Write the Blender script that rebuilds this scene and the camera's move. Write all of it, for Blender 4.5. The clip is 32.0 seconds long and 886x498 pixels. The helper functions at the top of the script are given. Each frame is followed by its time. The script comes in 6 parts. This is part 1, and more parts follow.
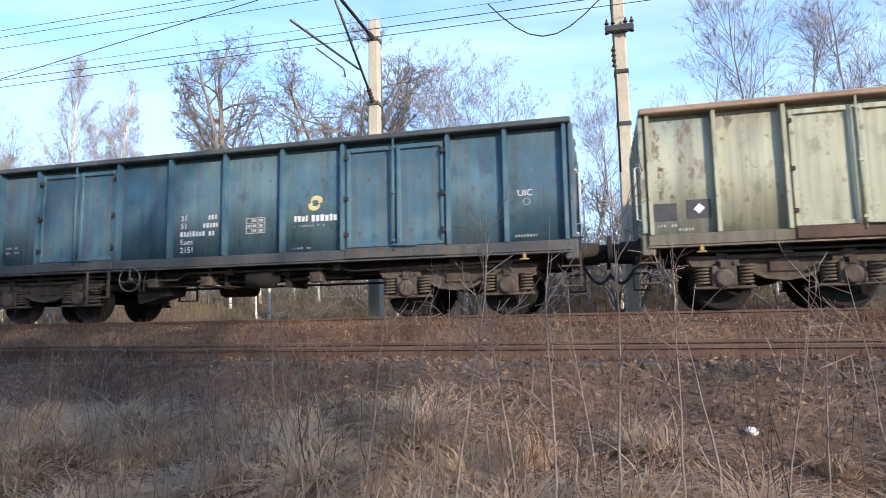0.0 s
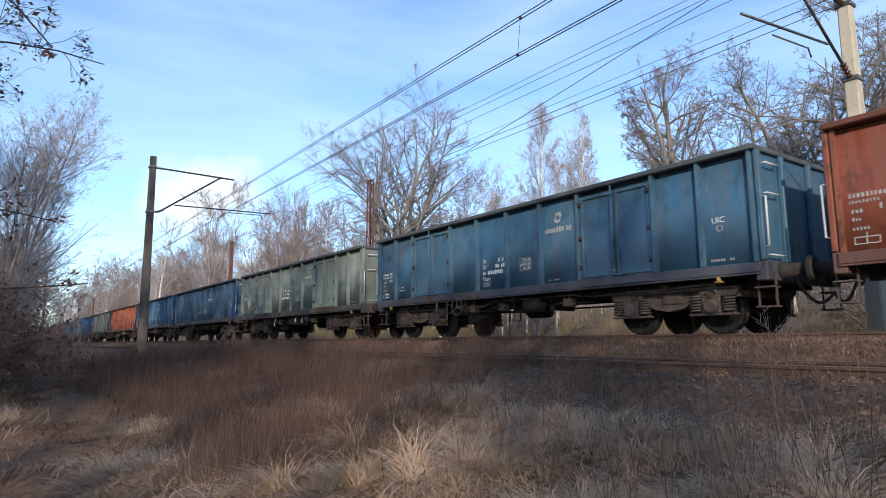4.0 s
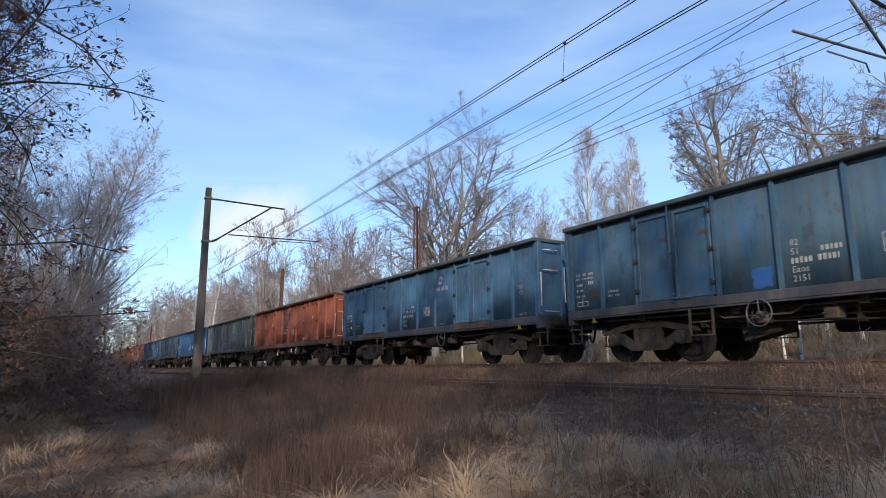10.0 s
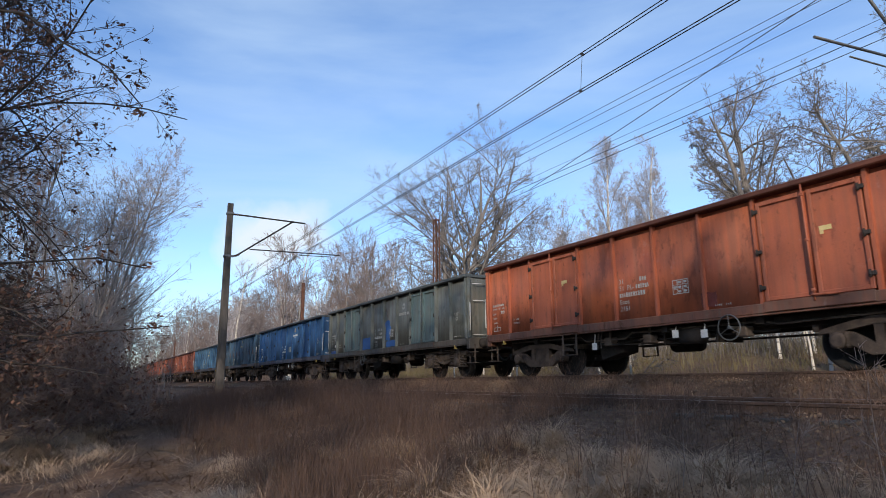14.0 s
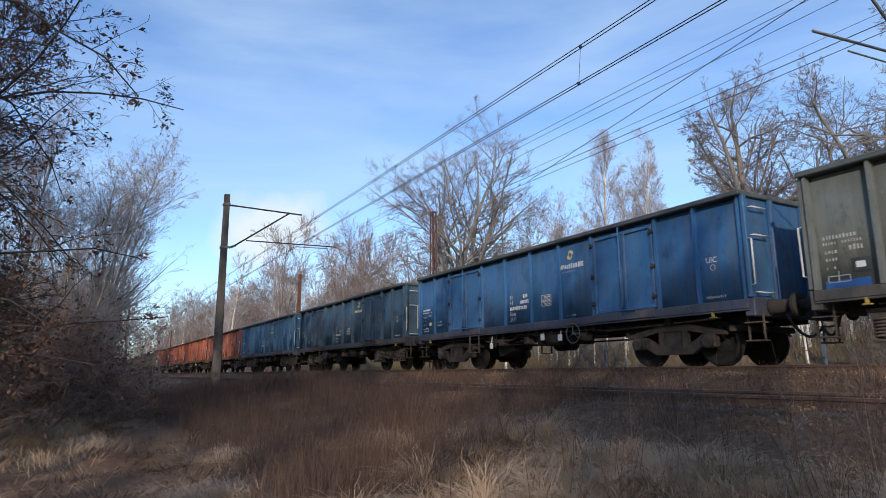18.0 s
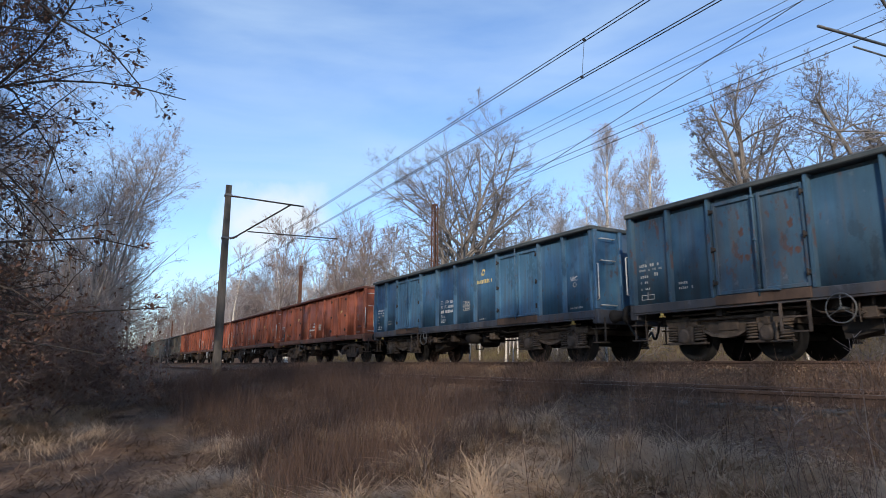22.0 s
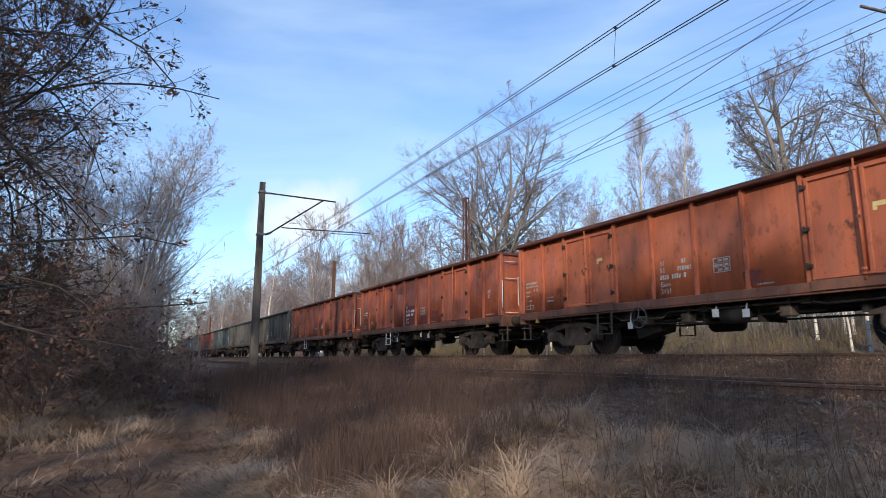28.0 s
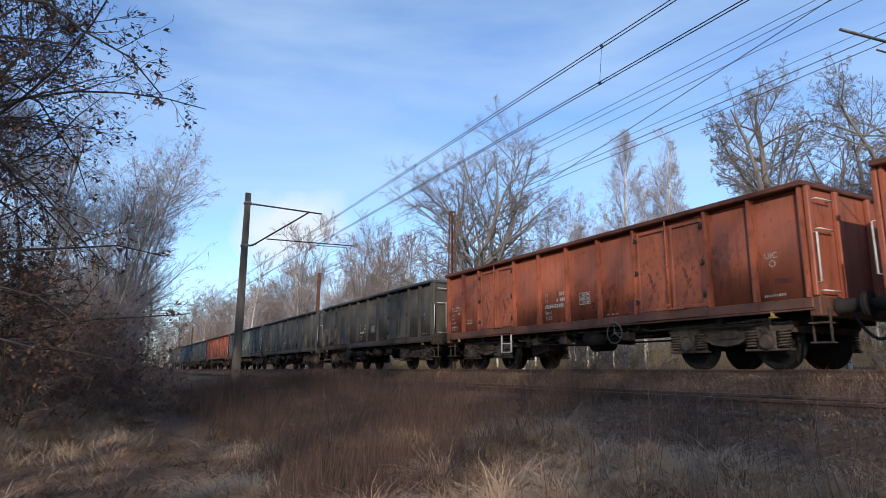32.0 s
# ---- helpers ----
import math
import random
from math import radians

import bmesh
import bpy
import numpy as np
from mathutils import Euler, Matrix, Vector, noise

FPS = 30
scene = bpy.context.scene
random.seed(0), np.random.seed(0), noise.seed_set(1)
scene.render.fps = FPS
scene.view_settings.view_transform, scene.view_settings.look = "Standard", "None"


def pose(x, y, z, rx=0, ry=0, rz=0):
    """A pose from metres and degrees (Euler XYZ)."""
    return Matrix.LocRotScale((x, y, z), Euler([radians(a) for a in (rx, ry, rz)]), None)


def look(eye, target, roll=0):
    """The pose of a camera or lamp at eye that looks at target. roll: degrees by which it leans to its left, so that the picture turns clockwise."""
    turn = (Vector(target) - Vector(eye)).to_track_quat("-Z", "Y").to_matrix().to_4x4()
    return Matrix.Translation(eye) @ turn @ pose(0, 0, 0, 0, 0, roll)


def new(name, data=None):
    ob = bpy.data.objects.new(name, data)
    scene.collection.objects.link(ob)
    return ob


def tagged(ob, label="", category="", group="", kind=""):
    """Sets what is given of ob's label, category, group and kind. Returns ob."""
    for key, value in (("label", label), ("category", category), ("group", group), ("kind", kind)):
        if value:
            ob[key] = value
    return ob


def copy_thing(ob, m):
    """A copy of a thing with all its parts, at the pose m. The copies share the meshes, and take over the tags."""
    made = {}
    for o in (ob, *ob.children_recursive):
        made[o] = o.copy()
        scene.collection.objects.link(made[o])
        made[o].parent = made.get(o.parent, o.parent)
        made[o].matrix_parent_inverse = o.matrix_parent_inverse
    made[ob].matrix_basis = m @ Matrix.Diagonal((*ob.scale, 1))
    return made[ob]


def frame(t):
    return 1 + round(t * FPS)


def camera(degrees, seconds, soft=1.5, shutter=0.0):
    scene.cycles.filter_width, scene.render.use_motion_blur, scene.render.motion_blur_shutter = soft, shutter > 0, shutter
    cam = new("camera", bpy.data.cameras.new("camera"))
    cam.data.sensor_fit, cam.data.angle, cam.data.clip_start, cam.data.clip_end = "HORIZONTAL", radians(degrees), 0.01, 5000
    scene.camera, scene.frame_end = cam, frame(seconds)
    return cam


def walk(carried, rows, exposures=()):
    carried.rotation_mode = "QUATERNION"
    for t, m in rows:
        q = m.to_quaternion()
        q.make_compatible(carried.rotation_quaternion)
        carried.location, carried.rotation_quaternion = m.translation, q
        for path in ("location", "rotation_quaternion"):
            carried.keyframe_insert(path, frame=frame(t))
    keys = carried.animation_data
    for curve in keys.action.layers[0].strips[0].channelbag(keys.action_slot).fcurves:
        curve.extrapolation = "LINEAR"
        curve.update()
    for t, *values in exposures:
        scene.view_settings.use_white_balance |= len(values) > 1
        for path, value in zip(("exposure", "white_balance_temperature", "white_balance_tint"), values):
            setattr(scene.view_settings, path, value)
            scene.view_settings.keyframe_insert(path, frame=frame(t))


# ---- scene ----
# ---- camera ----
cam = camera(70.60, 32.0, soft=0.9, shutter=0.12)
PATH = [
    (0.0, pose(0.146, 0.170, -0.09, 96.55, 1.04, 14.15)),
    (0.5, pose(0.126, 0.153, -0.09, 96.07, 0.61, 18.60)),
    (1.0, pose(0.139, 0.144, -0.09, 96.20, 0.61, 25.64)),
    (1.5, pose(0.080, 0.110, -0.09, 96.68, -0.12, 32.48)),
    (2.0, pose(0.042, 0.125, -0.09, 96.77, -0.19, 40.41)),
    (2.5, pose(0.013, 0.077, -0.09, 96.79, -0.25, 46.52)),
    (3.0, pose(-0.021, 0.070, -0.09, 97.43, -0.20, 51.53)),
    (3.5, pose(-0.002, 0.047, -0.09, 97.99, 0.12, 53.43)),
    (5.5, pose(0.000, 0.000, -0.09, 98.87, 0.43, 55.61)),
    (6.0, pose(0.000, 0.000, -0.09, 99.21, 0.41, 56.20)),
    (6.5, pose(0.000, 0.000, -0.09, 99.42, 0.41, 56.50)),
    (7.0, pose(0.000, 0.000, -0.09, 99.77, 0.24, 56.82)),
    (7.5, pose(0.000, 0.000, -0.09, 99.94, 0.29, 57.19)),
    (8.0, pose(0.000, 0.000, -0.09, 100.13, 0.36, 57.39)),
    (8.5, pose(0.000, 0.000, -0.09, 100.20, 0.38, 57.76)),
    (9.0, pose(0.000, 0.000, -0.09, 100.15, 0.28, 57.90)),
    (9.5, pose(0.000, 0.000, -0.09, 100.29, 0.24, 58.19)),
    (10.0, pose(0.000, 0.000, -0.09, 100.69, 0.29, 58.48)),
    (10.5, pose(0.000, 0.000, -0.09, 101.15, 0.76, 58.70)),
    (11.0, pose(0.000, 0.000, -0.09, 101.53, 1.12, 59.17)),
    (11.5, pose(0.000, 0.000, -0.09, 101.55, 1.35, 59.62)),
    (12.0, pose(0.000, 0.000, -0.09, 101.60, 1.37, 59.94)),
    (12.5, pose(0.000, 0.000, -0.09, 101.56, 1.26, 60.33)),
    (13.0, pose(0.000, 0.000, -0.09, 101.71, 1.22, 60.64)),
    (13.5, pose(0.000, 0.000, -0.09, 101.87, 1.06, 60.61)),
    (14.0, pose(0.000, 0.000, -0.09, 101.84, 0.56, 60.36)),
    (14.5, pose(0.000, 0.000, -0.09, 101.70, 0.36, 60.05)),
    (16.5, pose(0.000, 0.000, -0.09, 101.24, 0.37, 59.90)),
    (17.0, pose(0.000, 0.000, -0.09, 101.25, 0.32, 59.80)),
    (17.5, pose(0.000, 0.000, -0.09, 101.18, 0.34, 59.96)),
    (18.0, pose(0.000, 0.000, -0.09, 101.13, 0.31, 60.02)),
    (18.5, pose(0.000, 0.000, -0.09, 101.14, 0.30, 60.20)),
    (19.0, pose(0.000, 0.000, -0.09, 101.33, 0.25, 60.30)),
    (19.5, pose(0.000, 0.000, -0.09, 101.39, 0.46, 60.28)),
    (20.0, pose(0.000, 0.000, -0.09, 101.36, 0.71, 60.24)),
    (20.5, pose(0.000, 0.000, -0.09, 101.37, 0.34, 60.23)),
    (21.0, pose(0.000, 0.000, -0.09, 101.22, 0.08, 60.13)),
    (21.5, pose(0.000, 0.000, -0.09, 100.94, -0.15, 60.03)),
    (22.0, pose(0.000, 0.000, -0.09, 100.47, -0.23, 60.03)),
    (22.5, pose(0.000, 0.000, -0.09, 100.03, -0.02, 60.77)),
    (23.0, pose(0.000, 0.000, -0.09, 99.05, 0.16, 61.52)),
    (23.5, pose(0.000, 0.000, -0.09, 98.83, 0.00, 62.55)),
    (24.0, pose(0.000, 0.000, -0.09, 98.77, -0.16, 63.92)),
    (24.5, pose(0.000, 0.000, -0.09, 98.60, -0.43, 64.60)),
    (26.5, pose(0.000, 0.000, -0.09, 98.98, 0.04, 63.83)),
    (27.0, pose(0.000, 0.000, -0.09, 99.17, -0.01, 63.36)),
    (27.5, pose(0.000, 0.000, -0.09, 99.41, -0.12, 63.01)),
    (28.0, pose(0.000, 0.000, -0.09, 99.87, -0.03, 63.01)),
    (28.5, pose(0.000, 0.000, -0.09, 100.17, 0.02, 63.00)),
    (29.0, pose(0.000, 0.000, -0.09, 100.37, -0.10, 62.92)),
    (29.5, pose(0.000, 0.000, -0.09, 100.46, -0.20, 62.78)),
    (30.0, pose(0.000, 0.000, -0.09, 100.78, -0.17, 62.67)),
    (30.5, pose(0.000, 0.000, -0.09, 100.92, -0.07, 62.42)),
    (31.0, pose(0.000, 0.000, -0.09, 101.16, -0.11, 62.11)),
    (31.5, pose(0.000, 0.000, -0.09, 101.13, -0.33, 61.98)),
    (32.0, pose(0.000, 0.000, -0.09, 101.10, -0.44, 61.61)),
]
EXPOSURES = [(0.0, 1.36), (1.0, 1.48), (2.0, 1.34), (3.0, 1.00), (4.5, 0.76), (6.0, 0.68), (9.0, 0.56), (17.0, 0.48), (22.5, 0.50), (24.0, 0.67), (28.0, 0.63), (31.0, 0.48), (32.0, 0.48)]
walk(cam, PATH, EXPOSURES)

# ---- world and sun ----
SUN_AZ, SUN_EL = radians(130), radians(21)   # clockwise from +y: behind the camera and to its right


def sky_world():
    w = bpy.data.worlds.new("sky")
    scene.world = w
    w.use_nodes = True
    nt = w.node_tree
    nt.nodes.clear()
    out = nt.nodes.new("ShaderNodeOutputWorld")
    bg = nt.nodes.new("ShaderNodeBackground")
    sky = nt.nodes.new("ShaderNodeTexSky")
    sky.sky_type, sky.sun_disc = "NISHITA", False
    sky.sun_elevation, sky.sun_rotation = SUN_EL, SUN_AZ
    sky.air_density, sky.dust_density, sky.ozone_density = 1.0, 0.3, 3.0
    # thin streaky cloud
    co = nt.nodes.new("ShaderNodeTexCoord")
    mp = nt.nodes.new("ShaderNodeMapping")
    mp.inputs["Scale"].default_value = (1.0, 1.3, 6.0)
    mp.inputs["Rotation"].default_value = (0.15, 0.1, 0.5)
    nz = nt.nodes.new("ShaderNodeTexNoise")
    nz.inputs["Scale"].default_value, nz.inputs["Detail"].default_value, nz.inputs["Roughness"].default_value = 1.6, 7.0, 0.52
    nz.inputs["Distortion"].default_value = 0.35
    rp = nt.nodes.new("ShaderNodeValToRGB")
    rp.color_ramp.elements[0].position, rp.color_ramp.elements[0].color = 0.37, (0, 0, 0, 1)
    rp.color_ramp.elements[1].position, rp.color_ramp.elements[1].color = 0.74, (0.54, 0.54, 0.54, 1)
    mix = nt.nodes.new("ShaderNodeMixRGB")
    mix.inputs[2].default_value = (3.05, 4.0, 5.15, 1)
    bg.inputs["Strength"].default_value = 0.15
    ln = nt.links.new
    ln(co.outputs["Generated"], mp.inputs["Vector"])
    ln(mp.outputs["Vector"], nz.inputs["Vector"])
    ln(nz.outputs["Fac"], rp.inputs["Fac"])
    ln(rp.outputs["Color"], mix.inputs[0])
    tint = nt.nodes.new("ShaderNodeMixRGB")
    tint.blend_type, tint.inputs[0].default_value, tint.inputs[2].default_value = "MULTIPLY", 1.0, (0.90, 0.97, 1.10, 1)
    ln(sky.outputs["Color"], tint.inputs[1])
    ln(tint.outputs["Color"], mix.inputs[1])
    # one small heaped cloud low over the line
    off = nt.nodes.new("ShaderNodeVectorMath")
    off.operation = "MULTIPLY_ADD"
    off.inputs[1].default_value, off.inputs[2].default_value = (0.10, 0.10, 0.10), (-0.05, -0.05, -0.05)
    puff = nt.nodes.new("ShaderNodeTexNoise")
    puff.inputs["Scale"].default_value, puff.inputs["Detail"].default_value = 14.0, 6.0
    add = nt.nodes.new("ShaderNodeVectorMath")
    add.operation = "ADD"
    sq = nt.nodes.new("ShaderNodeVectorMath")
    sq.operation = "MULTIPLY"
    sq.inputs[1].default_value = (1.0, 1.0, 1.5)
    far = nt.nodes.new("ShaderNodeVectorMath")
    far.operation = "DISTANCE"
    far.inputs[1].default_value = (-math.sin(radians(75.5)) * 0.98, math.cos(radians(75.5)) * 0.98, 0.215 * 1.5)
    edge = nt.nodes.new("ShaderNodeMapRange")
    edge.inputs["From Min"].default_value, edge.inputs["From Max"].default_value = 0.105, 0.045
    edge.inputs["To Max"].default_value = 0.85
    heap = nt.nodes.new("ShaderNodeMixRGB")
    heap.inputs[2].default_value = (4.2, 4.5, 4.8, 1)
    ln(co.outputs["Generated"], puff.inputs["Vector"])
    ln(puff.outputs["Color"], off.inputs[0])
    ln(co.outputs["Generated"], add.inputs[0])
    ln(off.outputs["Vector"], add.inputs[1])
    ln(add.outputs["Vector"], sq.inputs[0])
    ln(sq.outputs["Vector"], far.inputs[0])
    ln(far.outputs["Value"], edge.inputs["Value"])
    ln(edge.outputs["Result"], heap.inputs[0])
    ln(mix.outputs["Color"], heap.inputs[1])
    ln(heap.outputs["Color"], bg.inputs["Color"])
    ln(bg.outputs["Background"], out.inputs["Surface"])


sky_world()
sun_data = bpy.data.lights.new("sun", "SUN")
sun_data.energy, sun_data.angle, sun_data.color = 2.3, radians(0.53), (1.0, 0.88, 0.72)
sun = new("sun", sun_data)
TO_SUN = Vector((math.sin(SUN_AZ) * math.cos(SUN_EL), math.cos(SUN_AZ) * math.cos(SUN_EL), math.sin(SUN_EL)))
sun.matrix_world = look(TO_SUN * 60, (0, 0, 0))

# ---- materials ----


class Mat:
    """A small node-material writer."""

    def __init__(self, name, rough=0.8, metal=0.0):
        self.m = bpy.data.materials.new(name)
        self.m.use_nodes = True
        self.nt = self.m.node_tree
        self.b = self.nt.nodes["Principled BSDF"]
        self.b.inputs["Roughness"].default_value = rough
        self.b.inputs["Metallic"].default_value = metal
        self.co = self.nt.nodes.new("ShaderNodeTexCoord")

    def link(self, a, b):
        self.nt.links.new(a, b)

    def noise(self, scale, detail=4.0, stretch=(1, 1, 1), shift=(0, 0, 0), rough=0.55):
        mp = self.nt.nodes.new("ShaderNodeMapping")
        mp.inputs["Scale"].default_value, mp.inputs["Location"].default_value = stretch, shift
        nz = self.nt.nodes.new("ShaderNodeTexNoise")
        nz.inputs["Scale"].default_value, nz.inputs["Detail"].default_value, nz.inputs["Roughness"].default_value = scale, detail, rough
        self.link(self.co.outputs["Object"], mp.inputs["Vector"])
        self.link(mp.outputs["Vector"], nz.inputs["Vector"])
        return nz.outputs["Fac"]

    def ramp(self, fac, lo, hi, a=0.0, b=1.0):
        r = self.nt.nodes.new("ShaderNodeMapRange")
        r.inputs["From Min"].default_value, r.inputs["From Max"].default_value = lo, hi
        r.inputs["To Min"].default_value, r.inputs["To Max"].default_value = a, b
        self.link(fac, r.inputs["Value"])
        return r.outputs["Result"]

    def mix(self, fac, a, b):
        n = self.nt.nodes.new("ShaderNodeMixRGB")
        for k, v in ((0, fac), (1, a), (2, b)):
            if isinstance(v, (tuple, list)):
                n.inputs[k].default_value = (*v, 1) if len(v) == 3 else v
            elif isinstance(v, (int, float)):
                n.inputs[k].default_value = v
            else:
                self.link(v, n.inputs[k])
        return n.outputs["Color"]

    def mul(self, a, b):
        n = self.nt.nodes.new("ShaderNodeMath")
        n.operation = "MULTIPLY"
        for k, v in ((0, a), (1, b)):
            if isinstance(v, (int, float)):
                n.inputs[k].default_value = v
            else:
                self.link(v, n.inputs[k])
        return n.outputs["Value"]

    def axis(self, which):
        n = self.nt.nodes.new("ShaderNodeSeparateXYZ")
        self.link(self.co.outputs["Object"], n.inputs[0])
        return n.outputs[which]

    def island(self):
        return self.nt.nodes.new("ShaderNodeNewGeometry").outputs["Random Per Island"]

    def obj_random(self):
        return self.nt.nodes.new("ShaderNodeObjectInfo").outputs["Random"]

    def color(self, c):
        self.link(c, self.b.inputs["Base Color"])
        return self

    def rough(self, c):
        self.link(c, self.b.inputs["Roughness"])
        return self

    def bump(self, h, strength=0.3, dist=0.02):
        n = self.nt.nodes.new("ShaderNodeBump")
        n.inputs["Strength"].default_value, n.inputs["Distance"].default_value = strength, dist
        self.link(h, n.inputs["Height"])
        self.link(n.outputs["Normal"], self.b.inputs["Normal"])
        return self


RUST, DUST = (0.10, 0.036, 0.017), (0.13, 0.105, 0.085)


def paint(name, base, other, seed, patch=0.0, rust=0.35, dirt=0.4, faded=None):
    """Weathered wagon paint: two tones, washed streaks, grime with painted shade dapples, rust spots."""
    k = Mat(name, 0.66)
    sh = (seed * 7.3, seed * 3.1, seed * 1.7)
    streak = k.noise(1.0, 5, (2.2, 2.2, 0.22), sh)
    c = k.mix(k.ramp(streak, 0.35, 0.68), base, other)
    if faded:
        c = k.mix(k.ramp(k.noise(0.55, 4, (1, 1, 1.3), sh), 0.45, 0.62), c, faded)
    drip = k.noise(1.0, 6, (6.5, 6.5, 0.35), (sh[1], sh[0], sh[2]))
    c = k.mix(k.mul(k.ramp(drip, 0.48, 0.66), dirt), c, DUST)
    # broad dark areas: soot, and dapples of tree shade put into the paint
    soot_dapple = k.ramp(k.noise(0.8, 7, (1, 1, 0.8), (sh[2], sh[1], sh[0]), 0.6), 0.40, 0.70)
    c = k.mix(k.mul(soot_dapple, min(0.8, dirt * 1.2)), c, tuple(v * 0.38 + 0.006 for v in base))
    runs = k.ramp(k.noise(1.0, 6, (11, 11, 0.25), (sh[0], sh[2], sh[1])), 0.5, 0.75)
    c = k.mix(k.mul(runs, min(0.8, dirt)), c, tuple(v * 0.45 + 0.01 for v in base))
    if patch:
        field = k.ramp(k.noise(0.45, 3, (1, 1, 1), (sh[1], sh[2], sh[0])), 0.62 - patch * 0.25, 0.74 - patch * 0.2)
        flake = k.ramp(k.noise(6.0, 6, (1, 1, 0.5), (sh[1], sh[2], sh[0]), 0.65), 0.55 - patch * 0.04, 0.60 - patch * 0.03)
        c = k.mix(k.mul(field, flake), c, RUST)
    spots = k.noise(9.0, 4, (1, 1, 0.6), sh, 0.6)
    c = k.mix(k.mul(k.ramp(spots, 0.62, 0.68), rust), c, RUST)
    scuff = k.ramp(k.noise(3.2, 7, (1, 1, 0.45), (sh[2], sh[0], sh[1]), 0.68), 0.57, 0.62)
    c = k.mix(k.mul(scuff, 0.45), c, tuple(v * 0.3 + 0.008 for v in base))
    wear = k.ramp(k.noise(4.5, 7, (1, 1, 0.7), (sh[0], sh[1], sh[1]), 0.7), 0.62, 0.67)
    c = k.mix(k.mul(wear, 0.35), c, tuple(v * 0.6 + 0.13 for v in base))
    fine = k.noise(55.0, 3, (1, 1, 1), sh)
    c = k.mix(k.ramp(fine, 0.3, 0.75, 0.0, 0.16), c, (0.02, 0.02, 0.02))
    k.color(c)
    k.rough(k.ramp(drip, 0.3, 0.7, 0.48, 0.85))
    return k.bump(k.noise(1.6, 4, (1, 1, 0.6), sh), 0.4, 0.06).m


def plain(name, a, b, scale, rough=0.8, metal=0.0, stretch=(1, 1, 1), bump=0.3, dist=0.01, per=None):
    k = Mat(name, rough, metal)
    n = k.noise(scale, 6, stretch)
    c = k.mix(k.ramp(n, 0.32, 0.68), a, b)
    c = k.mix(k.ramp(k.noise(scale * 6, 3, stretch), 0.35, 0.75, 0, 0.3), c, tuple(v * 0.45 for v in a))
    if per:
        c = k.mix(k.mul(k.island() if per == "island" else k.obj_random(), 0.6), c, tuple(v * 0.55 for v in b))
    k.color(c)
    return k.bump(n, bump, dist).m


BARK = plain("bark", (0.165, 0.14, 0.122), (0.32, 0.28, 0.245), 6.0, 0.95, stretch=(1, 1, 0.25), bump=0.6, dist=0.03)
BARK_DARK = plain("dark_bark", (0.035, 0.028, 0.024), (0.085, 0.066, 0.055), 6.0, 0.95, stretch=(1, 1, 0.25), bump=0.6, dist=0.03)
TWIG = plain("twig", (0.165, 0.135, 0.115), (0.30, 0.255, 0.222), 1.2, 0.9, per="island")
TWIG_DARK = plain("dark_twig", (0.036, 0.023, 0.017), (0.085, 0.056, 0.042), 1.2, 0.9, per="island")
TWIG_MAUVE = plain("mauve_twig", (0.26, 0.215, 0.20), (0.44, 0.37, 0.34), 1.2, 0.9, per="island")
TWIG_BROWN = plain("brown_twig", (0.21, 0.155, 0.135), (0.36, 0.275, 0.235), 1.2, 0.9, per="island")
TWIG_PALE = plain("pale_twig", (0.36, 0.31, 0.295), (0.54, 0.475, 0.455), 1.2, 0.9, per="island")


def birch_bark():
    k = Mat("birch_bark", 0.75)
    c = k.mix(k.ramp(k.noise(3.0, 5), 0.3, 0.7), (0.80, 0.72, 0.61), (0.58, 0.50, 0.41))
    c = k.mix(k.ramp(k.noise(5.0, 4, (0.5, 0.5, 2.6)), 0.57, 0.62), c, (0.05, 0.045, 0.04))
    return k.color(c).m


BIRCH = birch_bark()
BANK_GRASS = plain("bank_grass", (0.123, 0.098, 0.042), (0.290, 0.224, 0.102), 0.8, 0.9, per="island")
BUSH_TWIG = plain("bush_twig", (0.150, 0.100, 0.080), (0.31, 0.21, 0.170), 1.2, 0.9, per="island")
SAPLING_BARK = plain("sapling_bark", (0.15, 0.105, 0.085), (0.29, 0.215, 0.175), 9.0, 0.85)
LITTER = plain("leaf_litter", (0.085, 0.046, 0.028), (0.32, 0.205, 0.125), 0.8, 0.9, per="island")
STRAW = plain("straw", (0.31, 0.195, 0.120), (0.64, 0.45, 0.295), 0.8, 0.85, per="island")
STRAW_DARK = plain("old_straw", (0.140, 0.080, 0.052), (0.29, 0.175, 0.116), 0.8, 0.9, per="island")
MEADOW_STRAW = plain("meadow_straw", (0.110, 0.062, 0.040), (0.225, 0.132, 0.082), 0.8, 0.9, per="island")
STALK = plain("stalk", (0.066, 0.037, 0.026), (0.145, 0.083, 0.058), 0.8, 0.9, per="island")
DEAD_LEAF = plain("dead_leaf", (0.072, 0.038, 0.027), (0.19, 0.092, 0.058), 2.0, 0.85, per="island")
NEEDLES = plain("needles", (0.035, 0.036, 0.026), (0.075, 0.066, 0.048), 2.0, 0.85, per="island")
CONCRETE = plain("concrete", (0.47, 0.40, 0.30), (0.60, 0.52, 0.40), 5.0, 0.9, stretch=(1, 1, 0.3), bump=0.3, dist=0.01)
# weathered pole grey, with the shade over the near pole put into the colour
OLD_POLE_SHADED = plain("old_pole_shaded", (0.055, 0.047, 0.04), (0.125, 0.108, 0.094), 5.0, 0.95, stretch=(1, 1, 0.2), bump=0.4, dist=0.01)
RUSTY = plain("rusty_steel", (0.11, 0.045, 0.027), (0.22, 0.10, 0.06), 5.0, 0.85, 0.2)
STEEL_GREY = plain("galvanised_steel", (0.11, 0.108, 0.105), (0.21, 0.207, 0.20), 6.0, 0.55, 0.6)
